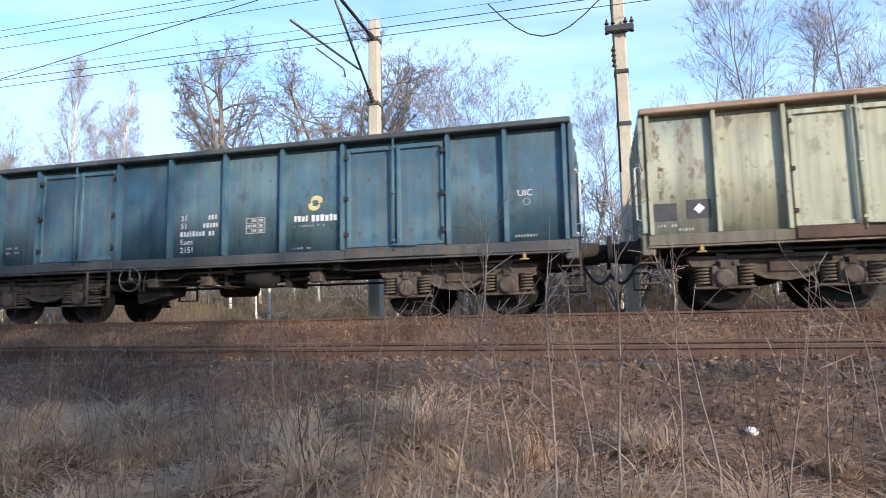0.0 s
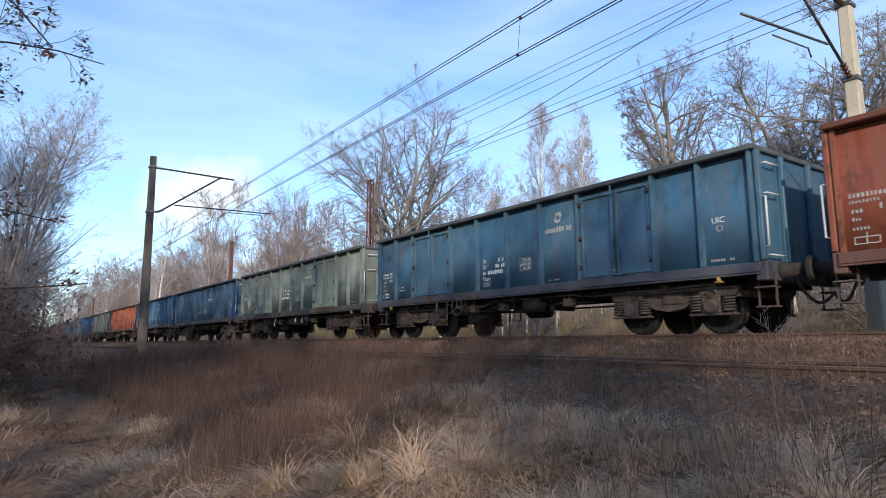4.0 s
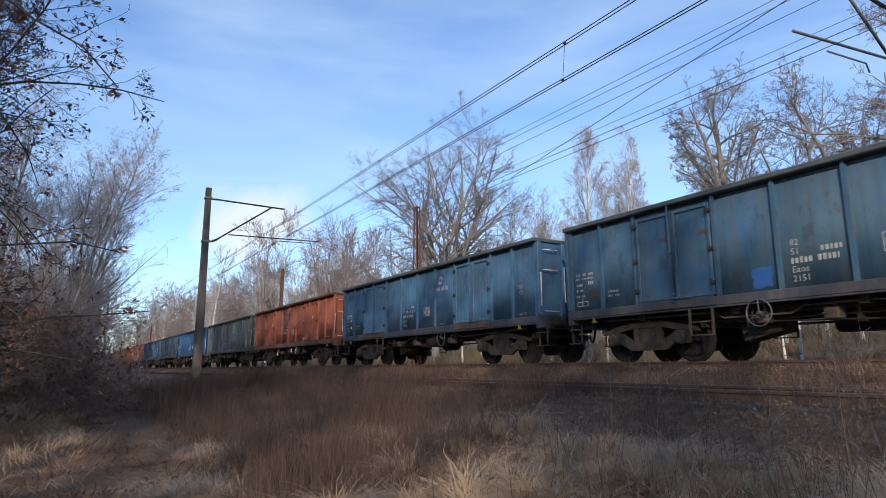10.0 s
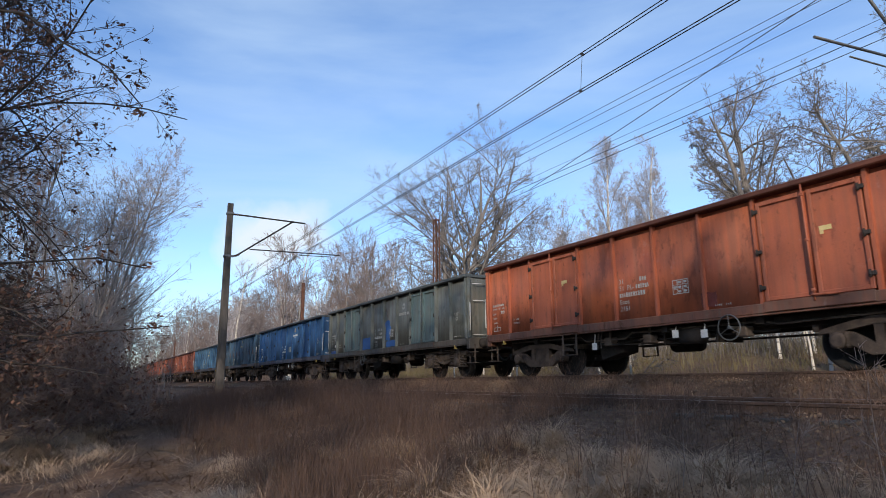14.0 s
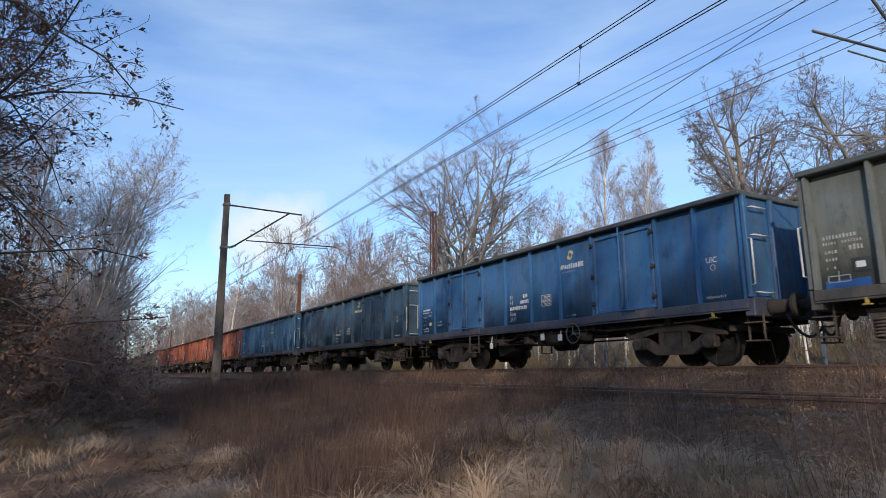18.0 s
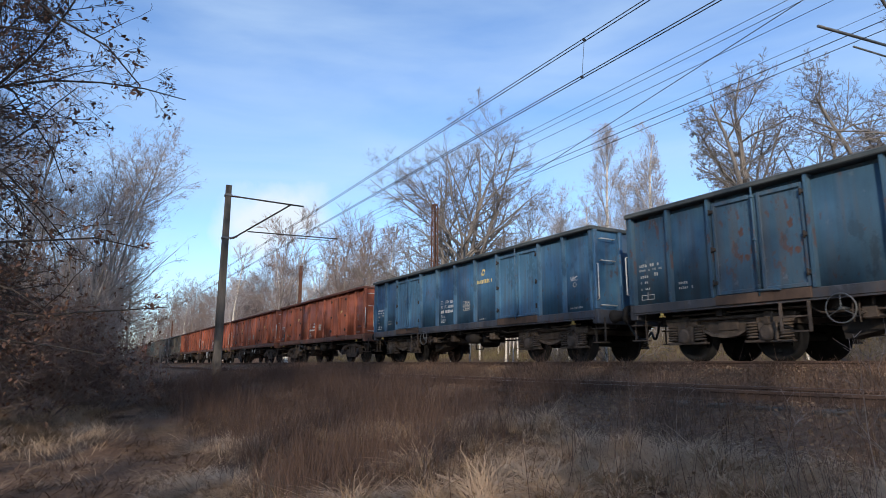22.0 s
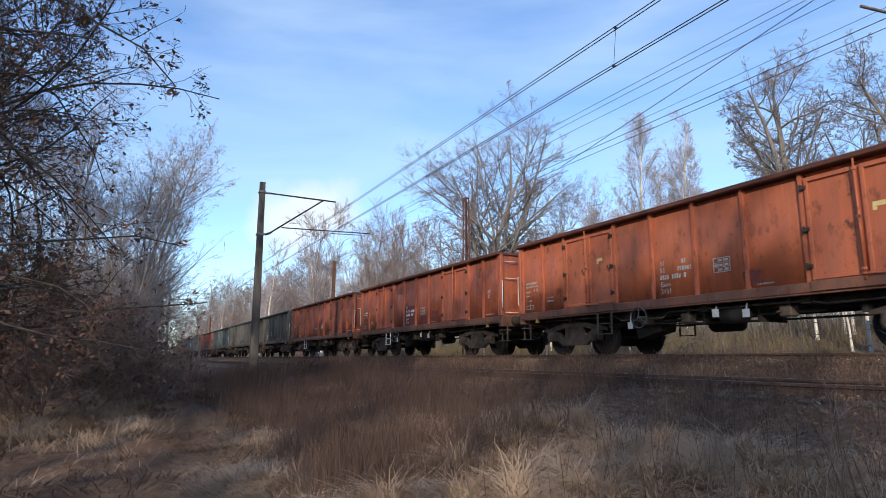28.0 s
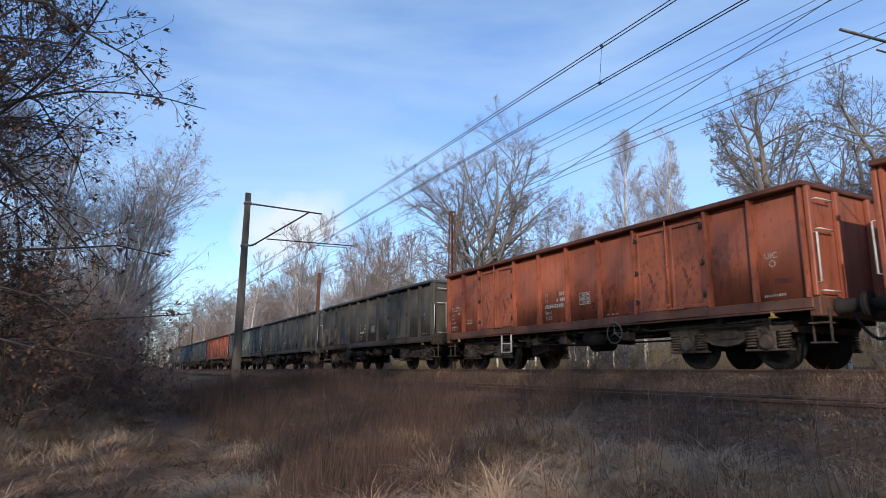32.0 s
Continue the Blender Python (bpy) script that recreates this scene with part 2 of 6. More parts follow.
WIRE = plain("wire_copper", (0.05, 0.05, 0.05), (0.09, 0.085, 0.08), 6.0, 0.55, 0.5)
INSULATOR = plain("insulator", (0.06, 0.03, 0.02), (0.10, 0.05, 0.035), 8.0, 0.25)
RAIL = plain("rail_side", (0.075, 0.042, 0.03), (0.14, 0.085, 0.06), 6.0, 0.85, 0.2, stretch=(0.2, 1, 1))
RAIL_TOP = plain("rail_head", (0.26, 0.24, 0.22), (0.42, 0.40, 0.38), 4.0, 0.38, 0.8, stretch=(0.1, 1, 1), bump=0.05)
SLEEPER = plain("sleeper_wood", (0.06, 0.048, 0.04), (0.13, 0.105, 0.085), 7.0, 0.95, stretch=(4, 0.4, 1), per="object")
STONE = plain("ballast_stone", (0.076, 0.052, 0.037), (0.240, 0.172, 0.122), 9.0, 0.95, per="island")
GRIME = plain("running_gear_grime", (0.015, 0.012, 0.011), (0.046, 0.036, 0.030), 5.0, 0.85, 0.1)
GRIME_CAST = plain("dark_cast_bogie", (0.028, 0.020, 0.016), (0.090, 0.064, 0.050), 4.0, 0.9, 0.0)
GRIME_DUST = plain("dusty_bogie", (0.050, 0.037, 0.030), (0.135, 0.100, 0.078), 4.0, 0.9, 0.1)
# near-black wheel colour: oily grime plus the deep shade under the wagons
WHEEL = plain("shaded_wheel_steel", (0.006, 0.005, 0.0045), (0.017, 0.014, 0.012), 6.0, 0.95, 0.0)
WHITE = plain("white_paint", (0.60, 0.58, 0.55), (0.78, 0.76, 0.73), 9.0, 0.6, bump=0.1)
YELLOW = plain("yellow_paint", (0.32, 0.21, 0.05), (0.52, 0.37, 0.10), 9.0, 0.6, bump=0.1)
LOGO_CREAM = plain("logo_yellow", (0.62, 0.47, 0.18), (0.74, 0.60, 0.30), 9.0, 0.6, bump=0.1)
DARK_PLATE = plain("dark_plate", (0.03, 0.03, 0.032), (0.06, 0.06, 0.06), 6.0, 0.6, bump=0.1)
RED_PLATE = plain("dark_red_panel", (0.11, 0.022, 0.016), (0.17, 0.04, 0.03), 6.0, 0.7, bump=0.1)
WAGON_INSIDE = plain("wagon_inside", (0.07, 0.05, 0.042), (0.15, 0.10, 0.075), 2.0, 0.9)
RUBBER = plain("hose_rubber", (0.015, 0.015, 0.015), (0.035, 0.033, 0.03), 9.0, 0.6)


def earth():
    k = Mat("earth_and_dead_grass", 1.0)
    n = k.noise(0.55, 8, (1, 1, 1), rough=0.65)
    c = k.mix(k.ramp(n, 0.34, 0.66), (0.088, 0.047, 0.028), (0.165, 0.090, 0.053))
    c = k.mix(k.ramp(k.noise(7.0, 6), 0.45, 0.75), c, (0.24, 0.148, 0.085))
    c = k.mix(k.ramp(k.noise(0.17, 4), 0.52, 0.66, 0, 0.35), c, (0.13, 0.12, 0.06))
    c = k.mix(k.ramp(k.noise(30.0, 4), 0.45, 0.75, 0, 0.7), c, (0.055, 0.034, 0.022))
    k.color(c)
    return k.bump(k.noise(14.0, 6), 0.7, 0.06).m


EARTH = earth()

# ---- mesh helpers ----


def mesh_from(name, verts, faces, mats, mat_index=None, smooth=False):
    """A mesh from arrays; faces all of one size."""
    verts, faces = np.asarray(verts, np.float32), np.asarray(faces, np.int32)
    me = bpy.data.meshes.new(name)
    n, k = faces.shape
    me.vertices.add(len(verts))
    me.vertices.foreach_set("co", verts.ravel())
    me.loops.add(n * k)
    me.loops.foreach_set("vertex_index", faces.ravel())
    me.polygons.add(n)
    me.polygons.foreach_set("loop_start", np.arange(0, n * k, k, dtype=np.int32))
    for m in mats:
        me.materials.append(m)
    if mat_index is not None:
        me.polygons.foreach_set("material_index", np.asarray(mat_index, np.int32))
    if smooth:
        me.polygons.foreach_set("use_smooth", np.ones(n, bool))
    me.update(calc_edges=True)
    return me


def part(name, bm, material, parent, label=""):
    """Links a bmesh as one mesh object under a thing or part."""
    me = bpy.data.meshes.new(name)
    bmesh.ops.recalc_face_normals(bm, faces=bm.faces)
    bm.to_mesh(me)
    bm.free()
    for m in (material if isinstance(material, (list, tuple)) else (material,)):
        me.materials.append(m)
    ob = new(name, me)
    ob.parent = parent
    return tagged(ob, label)


def box(bm, x0, x1, y0, y1, z0, z1, bevel=0.0, mat=0):
    vs = [bm.verts.new((x, y, z)) for x in (x0, x1) for y in (y0, y1) for z in (z0, z1)]
    fs = [bm.faces.new([vs[i] for i in q]) for q in ((0, 1, 3, 2), (4, 6, 7, 5), (0, 4, 5, 1), (2, 3, 7, 6), (0, 2, 6, 4), (1, 5, 7, 3))]
    for f in fs:
        f.material_index = mat
    if bevel:
        es = list({e for f in fs for e in f.edges})
        bmesh.ops.bevel(bm, geom=es, offset=bevel, segments=1, affect="EDGES", profile=0.5)
    return bm


def prism(bm, outline, axis, a, b, mat=0):
    """Extrudes a 2D outline (in the two other axes) from a to b along axis."""
    def put(p, v):
        return (v, p[0], p[1]) if axis == "x" else (p[0], v, p[1]) if axis == "y" else (p[0], p[1], v)
    lo, hi = [bm.verts.new(put(p, a)) for p in outline], [bm.verts.new(put(p, b)) for p in outline]
    fs = [bm.faces.new(lo), bm.faces.new(hi[::-1])]
    n = len(outline)
    for i in range(n):
        fs.append(bm.faces.new((lo[i], hi[i], hi[(i + 1) % n], lo[(i + 1) % n])))
    for f in fs:
        f.material_index = mat
    return bm


def rod(bm, p, q, r, n=8, r2=None, mat=0):
    p, q = Vector(p), Vector(q)
    d = (q - p).normalized()
    u = d.orthogonal().normalized()
    v = d.cross(u)
    rings = []
    for c, rr in ((p, r), (q, r if r2 is None else r2)):
        rings.append([bm.verts.new(c + (u * math.cos(2 * math.pi * i / n) + v * math.sin(2 * math.pi * i / n)) * rr) for i in range(n)])
    fs = [bm.faces.new(rings[0][::-1]), bm.faces.new(rings[1])]
    for i in range(n):
        fs.append(bm.faces.new((rings[0][i], rings[0][(i + 1) % n], rings[1][(i + 1) % n], rings[1][i])))
    for f in fs:
        f.material_index = mat
        f.smooth = n > 6 and len(f.verts) == 4
    return bm


def tube(bm, pts, r, n=6):
    """One unbroken round bar through the points."""
    pts = [Vector(p) for p in pts]
    rings = []
    for i, p in enumerate(pts):
        d = (pts[min(i + 1, len(pts) - 1)] - pts[max(i - 1, 0)]).normalized()
        if i == 0:
            u = d.orthogonal().normalized()
        u = (u - d * u.dot(d)).normalized()
        v = d.cross(u)
        rings.append([bm.verts.new(p + (u * math.cos(2 * math.pi * j / n) + v * math.sin(2 * math.pi * j / n)) * r) for j in range(n)])
    for A, C in zip(rings, rings[1:]):
        for j in range(n):
            bm.faces.new((A[j], A[(j + 1) % n], C[(j + 1) % n], C[j])).smooth = True
    bm.faces.new(rings[0][::-1]), bm.faces.new(rings[-1])
    return bm


def turned(bm, profile, axis, centre, n=20, mat=0):
    """A solid of revolution: profile of (along, radius), round the axis through centre."""
    rings = []
    for h, r in profile:
        ring = []
        for i in range(n):
            a = 2 * math.pi * i / n
            c, s = r * math.cos(a), r * math.sin(a)
            off = (h, c, s) if axis == "x" else (c, h, s) if axis == "y" else (c, s, h)
            ring.append(bm.verts.new(Vector(centre) + Vector(off)))
        rings.append(ring)
    for A, B in zip(rings, rings[1:]):
        for i in range(n):
            f = bm.faces.new((A[i], A[(i + 1) % n], B[(i + 1) % n], B[i]))
            f.smooth, f.material_index = True, mat
    for ring in (rings[0], rings[-1]):
        bm.faces.new(ring).material_index = mat
    return bm


def torus(bm, centre, axis, R, r, n=20, k=6):
    rings = []
    for i in range(n):
        a = 2 * math.pi * i / n
        ring = []
        for j in range(k):
            b = 2 * math.pi * j / k
            rad, h = R + r * math.cos(b), r * math.sin(b)
            c, s = rad * math.cos(a), rad * math.sin(a)
            off = (h, c, s) if axis == "x" else (c, h, s) if axis == "y" else (c, s, h)
            ring.append(bm.verts.new(Vector(centre) + Vector(off)))
        rings.append(ring)
    for i in range(n):
        for j in range(k):
            f = bm.faces.new((rings[i][j], rings[(i + 1) % n][j], rings[(i + 1) % n][(j + 1) % k], rings[i][(j + 1) % k]))
            f.smooth = True
    return bm


def B():
    return bmesh.new()


# ---- ground ----
TRACK_Y, NEAR_Y, NEAR_Z = 11.92, 7.85, -0.38      # train's track, idle track, height of the idle track's rail heads


def ground_h(x, y):
    """Height of the earth: meadow, bank, idle track bed, train's track bed, wood behind."""
    x, y = np.asarray(x, float), np.asarray(y, float)
    prof = np.interp(y, [-60, -6, 0.0, 2.0, 3.6, 5.2, 6.3, 6.7, 9.1, 9.5, 10.4, 13.4, 14.6, 16, 19, 24, 32, 60, 400],
                     [-1.6, -1.6, -1.62, -1.42, -1.14, -0.84, -0.62, -0.535, -0.535, -0.48, -0.175, -0.175, -0.6, -0.6, 0.0, 1.0, 1.7, 2.2, 4.0])
    rough = 0.05 * np.sin(1.3 * x + 0.7 * y) + 0.04 * np.sin(2.9 * x - 1.7 * y + 1) + 0.035 * np.sin(0.45 * x + 2.3 * y)
    bed = np.clip(np.minimum(y - 6.0, 14.0 - y), 0, 1)
    left = np.clip((-x - 8) / 14, 0, 1) * np.clip((5.5 - y) / 3, 0, 1)
    return prof + rough * (1 - 0.93 * bed) + left * 0.22


def build_ground():
    xs = np.concatenate([[-2500, -1200, -600, -300, -180, -130], np.arange(-100, 30, 0.4), [32, 40, 60, 100, 200, 500, 1200, 2500]])
    ys = np.concatenate([[-2500, -1200, -600, -300, -120, -60, -40, -30], np.arange(-24, 0, 1.2), np.arange(0, 16, 0.25), np.arange(16, 50, 1.0), [52, 60, 80, 120, 250, 600, 1200, 2500]])
    X, Y = np.meshgrid(xs, ys, indexing="ij")
    Z = ground_h(X, Y)
    n, m = X.shape
    idx = np.arange(n * m).reshape(n, m)
    f = np.stack([idx[:-1, :-1], idx[1:, :-1], idx[1:, 1:], idx[:-1, 1:]], -1).reshape(-1, 4)
    me = mesh_from("ground", np.stack([X, Y, Z], -1).reshape(-1, 3), f, [EARTH], smooth=True)
    tagged(new("ground", me), "brown earth with dead grass rising to the railway bank", "ground", kind="structure")


build_ground()

# ---- railway track ----


def rail_mesh(x0, x1):
    prof = [(-0.070, -0.150), (0.070, -0.150), (0.070, -0.138), (0.012, -0.115), (0.010, -0.045), (0.034, -0.036), (0.034, -0.006), (0.026, 0.0),
            (-0.026, 0.0), (-0.034, -0.006), (-0.034, -0.036), (-0.010, -0.045), (-0.012, -0.115), (-0.070, -0.138)]
    bm = B()
    prism(bm, prof, "x", x0, x1)
    bmesh.ops.recalc_face_normals(bm, faces=bm.faces)
    for f in bm.faces:
        f.material_index = 1 if f.normal.z > 0.85 and f.calc_center_median().z > -0.005 else 0
    return bm


def build_track(name, y, z, label, top):
    root = tagged(new(name), label, "railway track", kind="structure")
    root.location = (0, y, z)
    for s in (-1, 1):
        ob = part("rail", rail_mesh(-260, 160), [RAIL, top], root)
        ob.location = (0, s * 0.7525, 0)
    return root


TRACK_MAIN = build_track("track_main", TRACK_Y, 0.0, "worn railway track with shiny rail heads on a dirty ballast bed", RAIL_TOP)
TRACK_IDLE = build_track("track_idle", NEAR_Y, NEAR_Z, "rusty idle railway track half sunk in dirt and weeds", RAIL_TOP)

# ---- open wagons ----
PITCH, HALF, WIDE, ROOF, SILL = 14.04, 6.42, 1.44, 3.25, 1.02
STAKES = [-6.36, -5.36, -4.36, -2.40, -1.20, 0.0, 1.20, 2.40, 4.36, 5.36, 6.36]
DOOR_MID = [-3.38, 3.38]
PAINT = bpy.data.materials.new("paint_slot")
RUSTY_SILL = plain("rusty_sill", (0.055, 0.034, 0.025), (0.13, 0.078, 0.052), 3.0, 0.9, stretch=(1, 1, 0.6))
TOUCH_UP = plain("touch_up_blue", (0.022, 0.085, 0.27), (0.035, 0.115, 0.31), 4.0, 0.55, bump=0.05)
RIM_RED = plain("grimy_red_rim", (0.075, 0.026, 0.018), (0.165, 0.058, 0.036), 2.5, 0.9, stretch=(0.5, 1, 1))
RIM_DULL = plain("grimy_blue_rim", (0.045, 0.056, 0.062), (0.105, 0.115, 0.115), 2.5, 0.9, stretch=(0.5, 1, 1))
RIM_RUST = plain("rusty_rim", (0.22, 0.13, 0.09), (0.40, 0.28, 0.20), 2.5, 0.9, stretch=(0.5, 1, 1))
FADED_WHITE = plain("faded_lettering", (0.30, 0.30, 0.28), (0.44, 0.43, 0.40), 9.0, 0.7, bump=0.05)


def add_bogie(wagon, cx, cast):
    """A two-axle bogie with coil springs, hung on the wagon; its own origin over the rails."""
    bm = B()
    for s in (-1, 1):
        if cast:
            # cast side frame: arched top, dipped bottom, open windows between
            y0, y1 = sorted((s * 0.97, s * 1.10))
            prism(bm, [(-1.26, 0.60), (-1.20, 0.68), (-0.85, 0.76), (-0.40, 0.85), (0.40, 0.85), (0.85, 0.76), (1.20, 0.68), (1.26, 0.60), (0.82, 0.64), (0.36, 0.72), (-0.36, 0.72), (-0.82, 0.64)], "y", y0, y1)
            prism(bm, [(-0.98, 0.62), (-0.72, 0.62), (-0.34, 0.40), (0.34, 0.40), (0.72, 0.62), (0.98, 0.62), (0.90, 0.50), (0.46, 0.24), (-0.46, 0.24), (-0.90, 0.50)], "y", y0 + 0.01, y1 - 0.01)
            for a in (-0.30, 0.30):
                box(bm, a - 0.07, a + 0.07, y0 + 0.015, y1 - 0.015, 0.39, 0.73)
            box(bm, -0.2, 0.2, y0 + 0.03, y1 - 0.03, 0.401, 0.715)
            continue
        # pressed side frame: straight top beam, recessed web, dipped bottom flange, horns over the axle boxes
        y0, y1 = sorted((s * 0.92, s * 1.08))
        box(bm, -1.42, 1.42, y0, y1, 0.80, 0.865, 0.01)
        w0, w1 = sorted((s * 0.93, s * 0.965))
        prism(bm, [(-0.70, 0.80), (0.70, 0.80), (0.56, 0.66), (0.30, 0.53), (0.0, 0.49), (-0.30, 0.53), (-0.56, 0.66)], "y", w0, w1)
        dip = [(-0.74, 0.765), (-0.56, 0.665), (-0.30, 0.535), (0.0, 0.49), (0.30, 0.535), (0.56, 0.665), (0.74, 0.765)]
        prism(bm, dip + [(a, b - 0.055) for a, b in dip[::-1]], "y", y0 - 0.02, y1 + 0.02)
        for k in (-1, 1):
            prism(bm, [(k * 0.66, 0.80), (k * 1.42, 0.80), (k * 1.36, 0.70), (k * 1.20, 0.66), (k * 0.66, 0.69)], "y", y0 + 0.01, y1 - 0.01)
            box(bm, k * 0.9 - 0.09, k * 0.9 + 0.09, y0 - 0.01, y1 + 0.03, 0.70, 0.90, 0.012)
        for a in (-0.42, -0.14, 0.14, 0.42):
            box(bm, a - 0.012, a + 0.012, w0, y1 - 0.03, 0.56 + 0.3 * abs(a), 0.80)
    box(bm, -0.22, 0.22, -1.0, 1.0, 0.58, 0.80, 0.02)
    for a in (-1.34, 1.34):
        box(bm, a - 0.05, a + 0.05, -1.0, 1.0, 0.66, 0.78)
    frame_ob = part("bogie", bm, GRIME_CAST if cast else GRIME_DUST, wagon, "dark cast steel bogie" if cast else "dust-covered steel bogie frame with coil springs")
    frame_ob.location = (cx, 0, 0)
    for a in (-0.9, 0.9):
        wb = B()
        turned(wb, [(-1.12, 0.05), (-1.10, 0.075), (1.10, 0.075), (1.12, 0.05)], "y", (0, 0, 0), 10)
        for s in (-1, 1):
            prof = [(s * 0.685, 0.12), (s * 0.685, 0.49), (s * 0.70, 0.495), (s * 0.72, 0.46), (s * 0.82, 0.455), (s * 0.825, 0.40), (s * 0.77, 0.36), (s * 0.76, 0.18), (s * 0.83, 0.13), (s * 0.83, 0.05)]
            turned(wb, prof, "y", (0, 0, 0), 28)
            for i in range(6):
                t = i * math.pi / 3
                rod(wb, (0.27 * math.cos(t), s * 0.74, 0.27 * math.sin(t)), (0.27 * math.cos(t), s * 0.79, 0.27 * math.sin(t)), 0.035, 6)
        ws = part("wheelset", wb, WHEEL, frame_ob, "steel wheelset, near black with grime and painted-in shade")
        ws.location = (a, 0, 0.46)
        for s in (-1, 1):
            ab = B()
            if cast:
                box(ab, a - 0.15, a + 0.15, s * 1.06 - 0.10, s * 1.06 + 0.10, 0.36, 0.635, 0.03)
                turned(ab, [(s * 1.15, 0.14), (s * 1.20, 0.135), (s * 1.22, 0.09)], "y", (a, 0, 0.48), 14)
                part("axle_box", ab, GRIME_CAST, frame_ob)
                continue
            box(ab, a - 0.19, a + 0.19, s * 1.05 - 0.09, s * 1.05 + 0.09, 0.36, 0.70, 0.025)
            box(ab, a - 0.46, a + 0.46, s * 1.05 - 0.08, s * 1.05 + 0.08, 0.33, 0.375, 0.01)
            turned(ab, [(s * 1.13, 0.15), (s * 1.17, 0.145), (s * 1.19, 0.10)], "y", (a, 0, 0.50), 14)
            box(ab, a - 0.05, a + 0.05, s * 1.14 - 0.03, s * 1.14 + 0.03, 0.66, 0.78)
            part("axle_box", ab, GRIME_DUST, frame_ob)
            for d in (-0.32, 0.32):
                sp = B()
                turn = [(a + d + 0.105 * math.cos(i * 0.785), s * 1.07 + 0.105 * math.sin(i * 0.785), 0.385 + i * 0.0066) for i in range(49)]
                part("coil_spring", tube(sp, turn, 0.021, 4), GRIME_DUST, frame_ob)
    return frame_ob


def sink(x):
    """How far the wall plate, bulged by its loads, falls back towards the stakes."""
    for x0, x1 in zip(STAKES, STAKES[1:]):
        if x0 <= x <= x1 and x1 - x0 < 1.5:
            return 0.016 * abs(2 * (x - x0) / (x1 - x0) - 1) ** 3
    return 0.0


